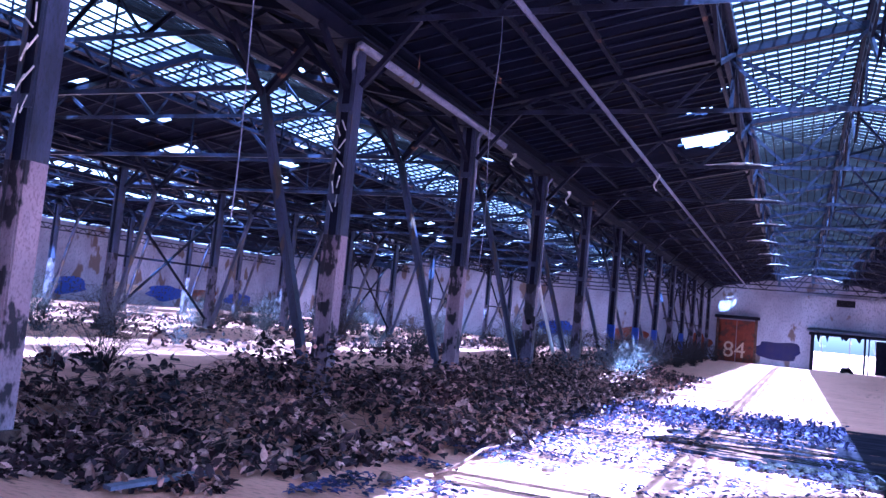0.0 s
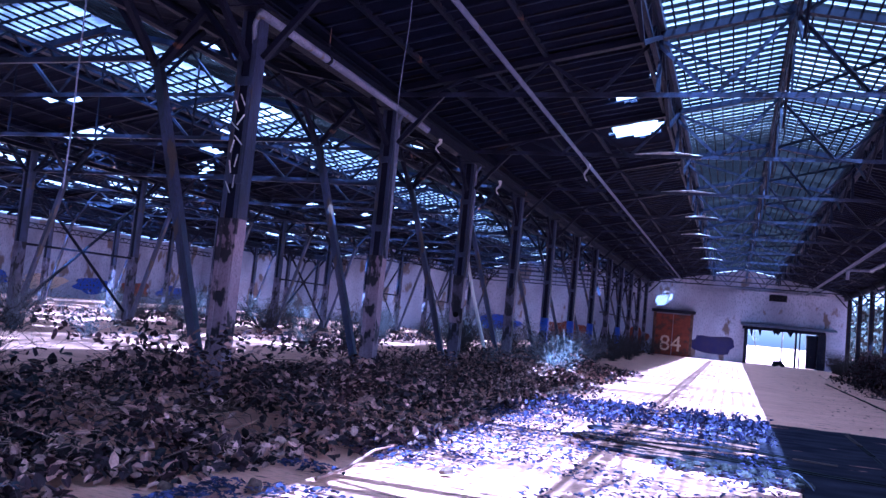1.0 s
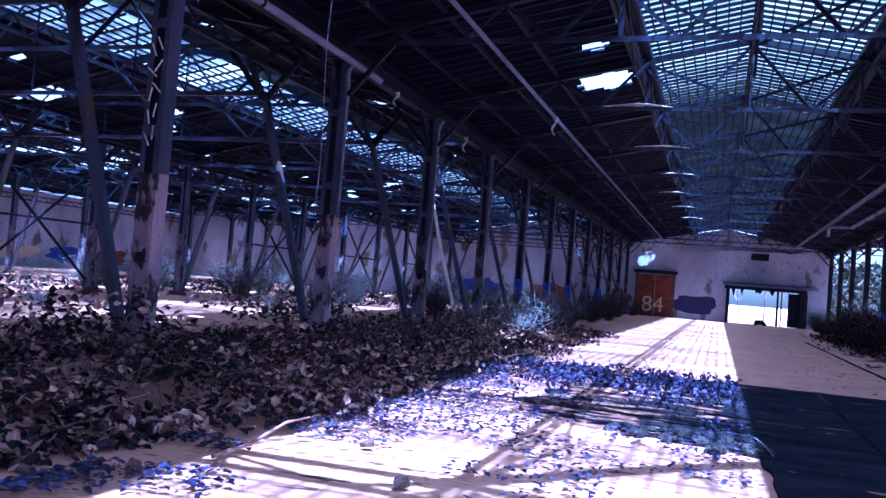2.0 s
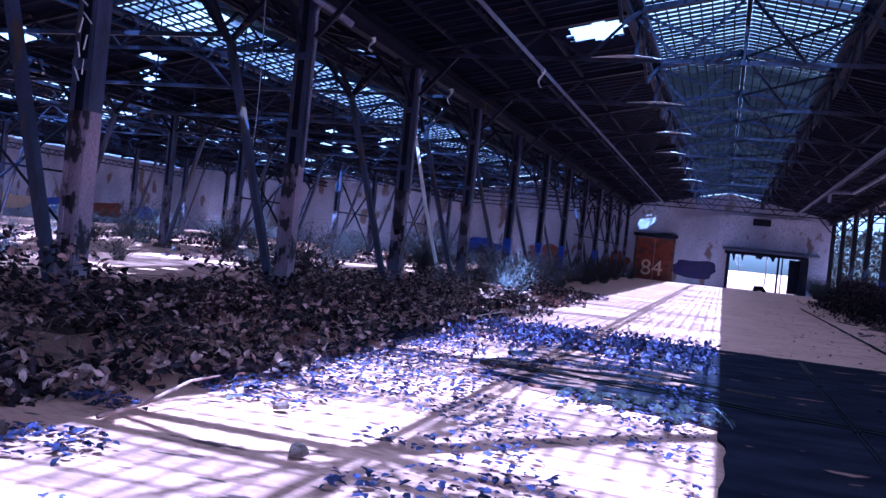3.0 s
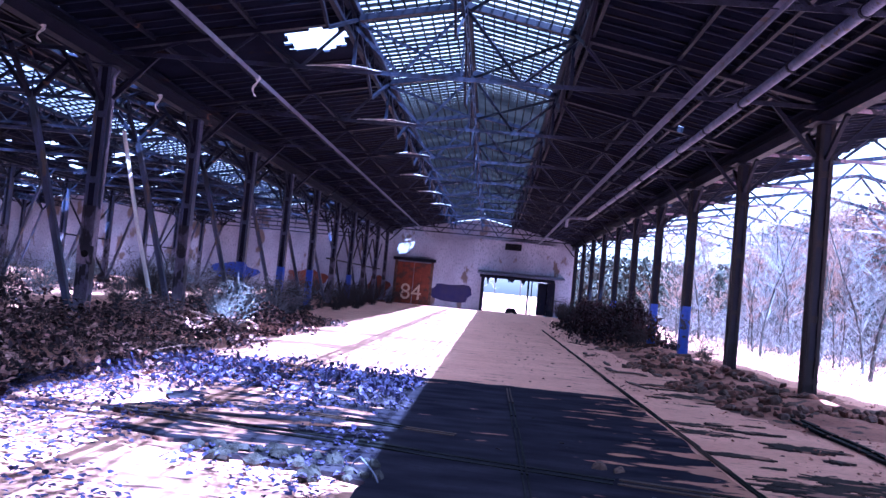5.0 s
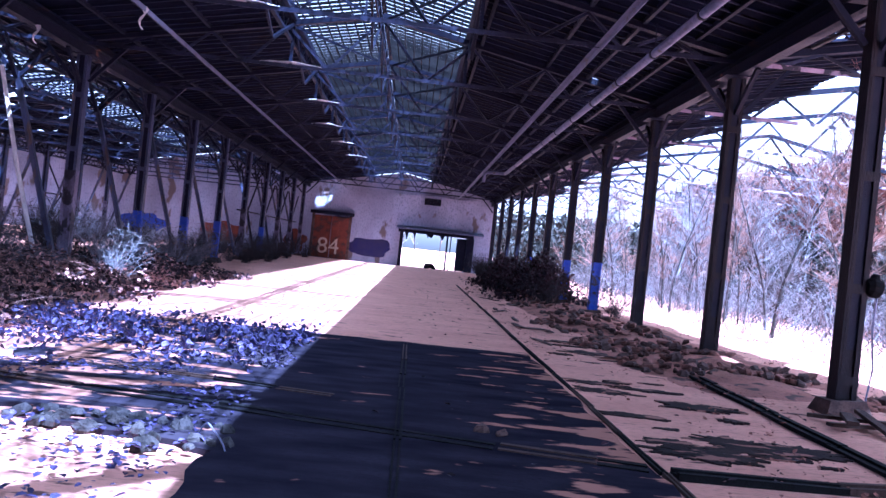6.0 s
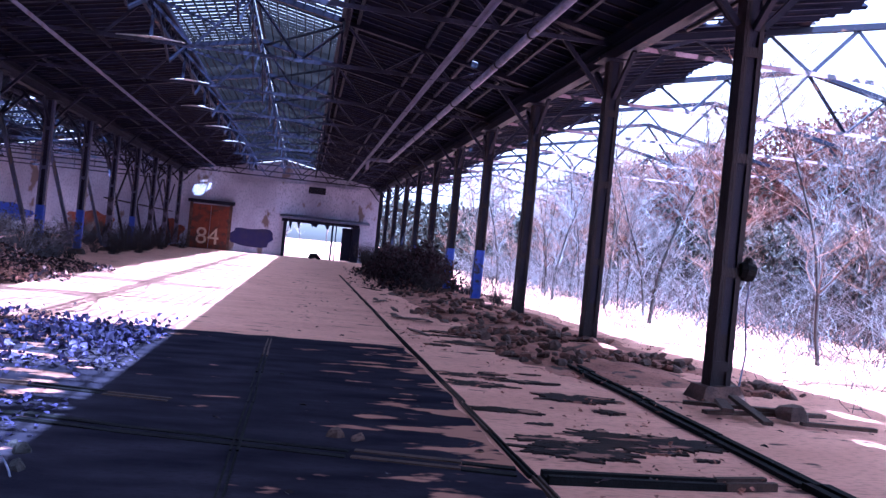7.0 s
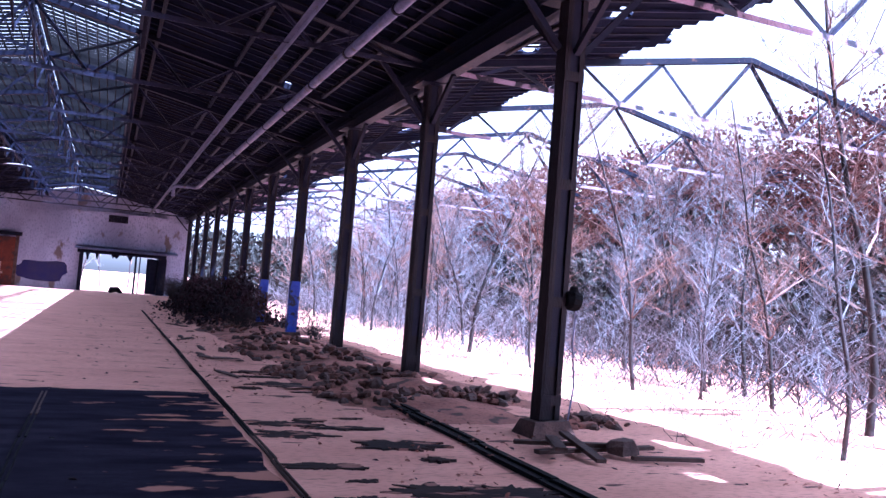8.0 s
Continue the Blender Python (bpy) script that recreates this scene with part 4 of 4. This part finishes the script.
# ---- plants ----
def leaves(name, pts, sizes, rnd, material, label, category, tilt=1.0):
    """Many folded, pointed leaves in one mesh."""
    n = len(pts)
    yaw, pit, rol = rnd.uniform(0, 6.283, n), rnd.normal(0, 0.55 * tilt, n), rnd.normal(0, 0.5 * tilt, n)
    shape = np.array([(0, 0, 0), (0.32, 0.3, 0.10), (0.26, 0.68, 0.08), (0, 1, -0.08), (-0.26, 0.68, 0.08), (-0.32, 0.3, 0.10)])
    v = shape[None] * sizes[:, None, None]
    c, s = np.cos(rol)[:, None], np.sin(rol)[:, None]
    x, y, z = v[..., 0] * c + v[..., 2] * s, v[..., 1], -v[..., 0] * s + v[..., 2] * c
    c, s = np.cos(pit)[:, None], np.sin(pit)[:, None]
    y, z = y * c - z * s, y * s + z * c
    c, s = np.cos(yaw)[:, None], np.sin(yaw)[:, None]
    x, y = x * c - y * s, x * s + y * c
    v = np.stack([x, y, z], -1) + pts[:, None, :]
    base = np.arange(n)[:, None] * 6
    f = np.concatenate([base + np.array([0, 1, 2, 3]), base + np.array([0, 3, 4, 5])])
    me = bpy.data.meshes.new(name)
    me.from_pydata(v.reshape(-1, 3).tolist(), [], f.tolist())
    me.materials.append(material)
    return tagged(new(name, me), label, category, kind="stuff")


def thicket_height(x, y):
    edge = min(1.0, max(0.0, (-2.75 - 1.1 * min(1.0, max(0.0, (8.6 - y) / 2.2)) + 0.3 * math.sin(y * 1.3) - x) / 1.3)) * min(1.0, max(0.0, (x + 8.6) / 1.5))
    ends = min(1.0, max(0.15, (y - 4.4) / 2.5)) * min(1.0, max(0.0, (33 - y) / 6))
    mound = 0.4 * math.exp(-((x + 5.6) ** 2 + (y - 9.2) ** 2) / 1.6)
    return edge * ends * (mound + 0.36 + 0.55 * noise.noise((x * 0.9, y * 0.7, 2)) + 0.12 * noise.noise((x * 2.6, y * 2.6, 4)))


rnd = np.random.RandomState(7)
def scatter(n, x0, x1, y0, y1, power):
    xs = rnd.uniform(x0, x1, n)
    ys = y0 + (y1 - y0) * rnd.uniform(0, 1, n) ** power
    out = []
    for x, y in zip(xs, ys):
        h = thicket_height(x, y)
        if h > 0.03 and noise.noise((x * 0.9, y * 0.9, 31)) > -0.24:
            out.append((x, y, h * rnd.uniform(0.35, 1.08) + 0.01))
    return np.array(out)


p = scatter(32000, -8.6, -2.6, 4.4, 33, 1.7)
leaves("bramble_thicket", p, rnd.uniform(0.065, 0.145, len(p)), rnd, M_leaf, "dense dark bramble thicket with dry leaves over the floor", "brambles")
p = scatter(15000, -8.6, -2.6, 4.4, 33, 1.7)
p[:, 2] *= 1.03
leaves("dead_bramble_leaves", p, rnd.uniform(0.06, 0.14, len(p)), rnd, M_pale, "pale pinkish dead leaves among the brambles", "leaves")
n = 13000
p = np.stack([-3.5 + 4.4 * rnd.uniform(0, 1, n) ** 2.0, rnd.uniform(5.5, 18.5, n), rnd.uniform(0.025, 0.05, n)], -1)
keep = [noise.noise((x * 0.9, y * 0.9, 8)) > 0.02 - 0.25 * (x < -2) + 0.34 * (y < 8.3 and x < -1.4) - 0.12 * (8.8 < y < 12.5) for x, y, z in p]
p = p[np.array(keep)]
leaves("leaf_litter", p, rnd.uniform(0.03, 0.085, len(p)), rnd, M_litter, "dead leaves strewn over the sunlit floor, coloured blue as lit", "leaves", 0.4)
p = np.stack([rnd.uniform(-3.0, 0.9, 3600), rnd.normal(15.6, 1.0, 3600), rnd.uniform(0.03, 0.16, 3600)], -1)
p = p[np.array([noise.noise((x * 1.4, y * 1.4, 18)) > -0.1 for x, y, z in p])]
leaves("weed_patch", p, rnd.uniform(0.05, 0.11, len(p)), rnd, M_litter, "low weeds on the sunlit slab, coloured blue as lit", "weeds", 1.2)
n = 2600
p = np.stack([rnd.uniform(4.3, 9.5, n), 9.5 + 30 * rnd.uniform(0, 1, n) ** 1.4, np.full(n, 0.025)], -1)
p = p[np.array([noise.noise((x * 0.8, y * 0.6, 44)) > 0.05 for x, y, z in p])]
leaves("dirt_crumbs", p, rnd.uniform(0.02, 0.07, len(p)), rnd, M_earth, "crumbs of dark earth and bark on the dusty floor", "debris", 0.6)
n = 22000
p = np.stack([rnd.uniform(-31, -8.3, n), rnd.uniform(7, 64, n), rnd.uniform(0.03, 0.3, n)], -1)
p = p[np.array([noise.noise((x * 0.3, y * 0.16, 51)) > 0.14 for x, y, z in p])]
leaves("aisle_weeds", p, rnd.uniform(0.1, 0.24, len(p)), rnd, M_leaf, "low dark weeds and dead leaves over the aisle floor", "weeds", 1.2)
n = 320
p = np.stack([rnd.uniform(2.0, 9.0, n), rnd.uniform(8, 40, n), np.full(n, 0.03)], -1)
leaves("leaf_litter", p, rnd.uniform(0.03, 0.09, n), rnd, M_leaf, "sparse dead leaves and chips on the dusty floor", "leaves", 0.3)


def canes(name, n, area, length, radius, material, label, category, rise=0.5, droop=1.0, sides=3, base=None):
    """Thin arching stems in one mesh."""
    g = Geo()
    for k in range(n):
        x, y = rnd.uniform(area[0], area[1]), rnd.uniform(area[2], area[3])
        z = base(x, y) if base else 0.0
        if z is None:
            continue
        a, l = rnd.uniform(0, 6.283), length * rnd.uniform(0.5, 1.3)
        up, out = rise * rnd.uniform(0.6, 1.3), rnd.uniform(0.5, 1.0)
        pts = []
        for j in range(6):
            f = j / 5
            pts.append((x + math.cos(a) * l * out * f + 0.05 * l * rnd.normal(), y + math.sin(a) * l * out * f + 0.05 * l * rnd.normal(), max(0.02, z + l * (up * f - droop * up * f * f))))
        g.tube(pts, [radius * (1 - 0.13 * j) for j in range(6)], sides, False)
    return single(name, g, material, label, category, kind="stuff")


canes("bramble_canes", 1300, (-8, -3.0, 4.6, 24), 1.1, 0.0055, M_redtwig, "reddish arching bramble canes over the thicket", "brambles", 0.8, 0.9, base=lambda x, y: thicket_height(x, y) * 0.6 if thicket_height(x, y) > 0.1 else None)


def bush_mesh(seed, h, n, r0, twigs):
    """A dry shrub: many stems forking from the root."""
    r = random.Random(seed)
    g = Geo()
    for k in range(n):
        a, lean = r.uniform(0, 6.283), r.uniform(0.1, 0.85)
        d = Vector((math.cos(a) * lean, math.sin(a) * lean, 1)).normalized()
        p = Vector((r.uniform(-0.2, 0.2), r.uniform(-0.2, 0.2), -0.02))
        pts = [p]
        for j in range(5):
            d = (d + Vector((r.uniform(-0.3, 0.3), r.uniform(-0.3, 0.3), r.uniform(-0.25, 0.1)))).normalized()
            pts.append(pts[-1] + d * h * r.uniform(0.16, 0.26))
        g.tube(pts, [r0 * (1 - 0.16 * j) for j in range(6)], 3, False)
        for j in range(twigs):
            q = pts[r.randint(1, 5)]
            e = Vector((r.uniform(-1, 1), r.uniform(-1, 1), r.uniform(-0.2, 1))).normalized()
            q2 = q + e * h * r.uniform(0.08, 0.2)
            e = (e + Vector((r.uniform(-0.6, 0.6), r.uniform(-0.6, 0.6), r.uniform(-0.6, 0.3)))).normalized()
            g.tube([q, q2, q2 + e * h * 0.1], [r0 * 0.5, r0 * 0.4, r0 * 0.25], 3, False)
    return g


PALE_BUSH = [bush_mesh(500 + k, 1.3, 60, 0.008, 7).mesh("dry_shrub", M_palet) for k in range(3)]
DARK_BUSH = [bush_mesh(600 + k, 1.2, 55, 0.009, 8).mesh("bare_shrub", M_twig) for k in range(3)]
r = random.Random(11)
for x, y, s in ((-4.5, 23.6, 0.9), (-5.0, 25.6, 1.1), (-4.6, 28.2, 1.0), (-5.4, 21.9, 0.7), (-5.0, 31.5, 0.9), (-5.6, 35, 0.9)):
    ob = tagged(new("dry_shrub", r.choice(PALE_BUSH)), "pale dry shrub at the edge of the brambles", "shrub", "dry shrubs")
    ob.matrix_world = pose(x, y, 0, 0, 0, r.uniform(0, 360)) @ Matrix.Scale(s, 4)
for k in range(46):
    y = r.uniform(27, 64)
    x = r.choice((-5.8 + r.uniform(-1, 0.9), 7.6 + r.uniform(-0.9, 1.3)))
    s = r.uniform(0.6, 1.25)
    ob = tagged(new("bare_shrub", r.choice(DARK_BUSH)), "dark bare shrub growing along the columns", "shrub", "bare shrubs")
    ob.matrix_world = pose(x, y, 0, 0, 0, r.uniform(0, 360)) @ Matrix.Scale(s, 4)
for k in range(70):
    x, y = r.uniform(-31, -8.5), r.uniform(8, 62)
    s = r.uniform(0.6, 1.5)
    pale = r.random() < 0.4
    ob = tagged(new("aisle_shrub", r.choice(PALE_BUSH if pale else DARK_BUSH)), "pale dry shrub on the aisle floor" if pale else "dark bare shrub on the aisle floor", "shrub", "aisle shrubs")
    ob.matrix_world = pose(x, y, 0, 0, 0, r.uniform(0, 360)) @ Matrix.Scale(s, 4)


n = 9000
p = np.stack([rnd.normal(7.1, 0.7, n), rnd.uniform(33, 52, n), np.zeros(n)], -1)
p[:, 2] = [max(0.03, (1.5 + 0.7 * noise.noise((x, y * 0.35, 61))) * math.exp(-((x - 7.1) / 0.9) ** 2) * rnd.uniform(0.3, 1.0)) for x, y, z in p]
leaves("vine_mound", p, rnd.uniform(0.08, 0.2, n), rnd, M_leaf, "dark mound of dead creeper round the column feet", "creeper", 1.6)


# ---- bare trees of the roofless bay ----
def tree_geo(seed, h, r0, low=0.26):
    r = random.Random(seed)
    trunk, limbs = Geo(), Geo()

    def grow(geo, p, d, length, rad, depth, n):
        pts, rads = [p], [rad]
        w0 = 0.13 if depth == 0 else 0.34
        for j in range(n):
            d = (d + Vector((r.uniform(-w0, w0), r.uniform(-w0, w0), r.uniform(-0.04, 0.12)))).normalized()
            p = p + d * length / n
            pts.append(p)
            rads.append(rad * (1 - 0.8 * (j + 1) / n))
        geo.tube(pts, rads, 7 if depth == 0 else 3, False)
        if depth < 3:
            kids = (18, 7, 6)[depth]
            for k in range(kids):
                f = r.uniform(low if depth == 0 else 0.15, 1.0)
                i = min(n - 1, int(f * n))
                a = r.uniform(0, 6.283)
                side = Vector((math.cos(a), math.sin(a), r.uniform(0.2, 0.9))).normalized()
                e = (d * 0.35 + side).normalized()
                grow(limbs, pts[i], e, length * (r.uniform(0.17, 0.34) if depth == 0 else r.uniform(0.35, 0.6)), max(0.004, rads[i] * 0.5), depth + 1, 4 if depth < 2 else 3)
    grow(trunk, Vector((0, 0, -0.05)), Vector((r.uniform(-0.03, 0.03), r.uniform(-0.03, 0.03), 1)), h, r0, 0, 9)
    return trunk.mesh("trunk", M_twig, True), limbs.mesh("crown", M_redtwig if seed % 2 else M_palet)


TREES = [tree_geo(700 + k, 6.2 + 0.5 * (k % 3), 0.042 + 0.010 * (k % 3), 0.13 if k == 0 else 0.26) for k in range(6)]


def tree(x, y, k, scale, label="slender bare sapling with pale twigs on dusty ground"):
    t = thing("bare_tree", label, "tree", "bare trees", at=(x, y, 0))
    part("trunk", TREES[k][0], None, t)
    part("crown", TREES[k][1], None, t)
    t.scale = (scale, scale, scale)
    t.rotation_euler = (0, 0, r.uniform(0, 6.28))
    return t


tree(10.9, 13.7, 0, 0.8, "dark-trunked bare tree forking low on dusty ground")
tree(13.3, 19.1, 0, 0.8)
tree(13.9, 17.9, 1, 0.85)
tree(15.0, 19.8, 4, 0.85)
tree(12.3, 24.0, 3, 0.8)
tree(13.2, 13.2, 5, 1.0)
for k in range(150):
    y = r.uniform(12, 66)
    x = 12.4 + 20 * r.random() ** 1.2
    tree(x, y, r.randrange(6), r.uniform(0.6, 1.15))
canes("brush_wood", 5200, (12.4, 27, 11, 66), 2.3, 0.008, M_palet, "dense pale brushwood under the bare trees", "brushwood", 1.1, 0.4)
canes("brush_wood", 4200, (14, 30, 11, 66), 2.4, 0.012, M_twig, "dark brushwood under the bare trees", "brushwood", 1.0, 0.4)
canes("dead_vines", 13000, (19.8, 23.2, 12, 66), 1.3, 0.016, M_vine, "tangled red-brown dead vines hanging over the roof steel", "vines", 0.6, 1.2, base=lambda x, y: 4.0 + 2.4 * rnd.random_sample())
canes("ground_stubble", 900, (9.2, 13.5, 9, 40), 0.5, 0.005, M_twig, "sparse dry stalks on the dusty ground", "stalks", 1.2, 0.3)
n = 46000
p = np.stack([18 + 16 * rnd.uniform(0, 1, n) ** 0.7, rnd.uniform(2, 100, n), 5.4 * rnd.uniform(0, 1, n) ** 1.2], -1)
p = p[np.array([noise.noise((x * 0.3, y * 0.3, z * 0.5)) > -0.2 for x, y, z in p])]
n = len(p)
leaves("scrub_belt", p, rnd.uniform(0.15, 0.5, n), rnd, M_scrub, "dense grey-green scrub behind the bare trees", "scrub", 2.0)
n = 80000
p = np.stack([rnd.uniform(20.6, 23.0, n), rnd.uniform(10, 66, n), 4.2 + 3.7 * rnd.uniform(0, 1, n)], -1)
p = p[np.array([noise.noise((y * 0.35, z * 0.8, 5)) > -0.2 for x, y, z in p])]
leaves("vine_leaves", p, rnd.uniform(0.07, 0.2, len(p)), rnd, M_vine, "withered red-brown vine leaves over the roof steel", "vines", 2.0)
n = 14000
p = np.stack([rnd.uniform(9, 36, n), rnd.uniform(70, 86, n), 5.4 * rnd.uniform(0, 1, n) ** 1.2], -1)
leaves("scrub_belt", p, rnd.uniform(0.25, 0.6, n), rnd, M_scrub, "dense grey-green scrub beyond the end of the hall", "scrub", 2.0)
far = Geo()
for k in range(420):
    x, y = rnd.uniform(36, 70), rnd.uniform(-10, 130)
    h = rnd.uniform(6, 11)
    far.tube([(x, y, 0), (x + rnd.normal() * 0.4, y + rnd.normal() * 0.4, h * 0.5), (x + rnd.normal() * 0.8, y + rnd.normal() * 0.8, h)], [0.12, 0.08, 0.02], 3, False)
    for j in range(14):
        z = rnd.uniform(0.3, 0.95) * h
        a = rnd.uniform(0, 6.283)
        far.tube([(x, y, z), (x + math.cos(a) * 1.6, y + math.sin(a) * 1.6, z + 1.0)], [0.05, 0.015], 3, False)
single("far_wood", far, M_twig, "grey bare wood in the distance", "woods", kind="stuff")
for x, y, s in ((2.4, 84, 1.2), (4.8, 90, 1.3), (0.5, 95, 1.1), (6.5, 80, 1.0)):
    tree(x, y, r.randrange(6), s, "bare tree in daylight beyond the gateway")
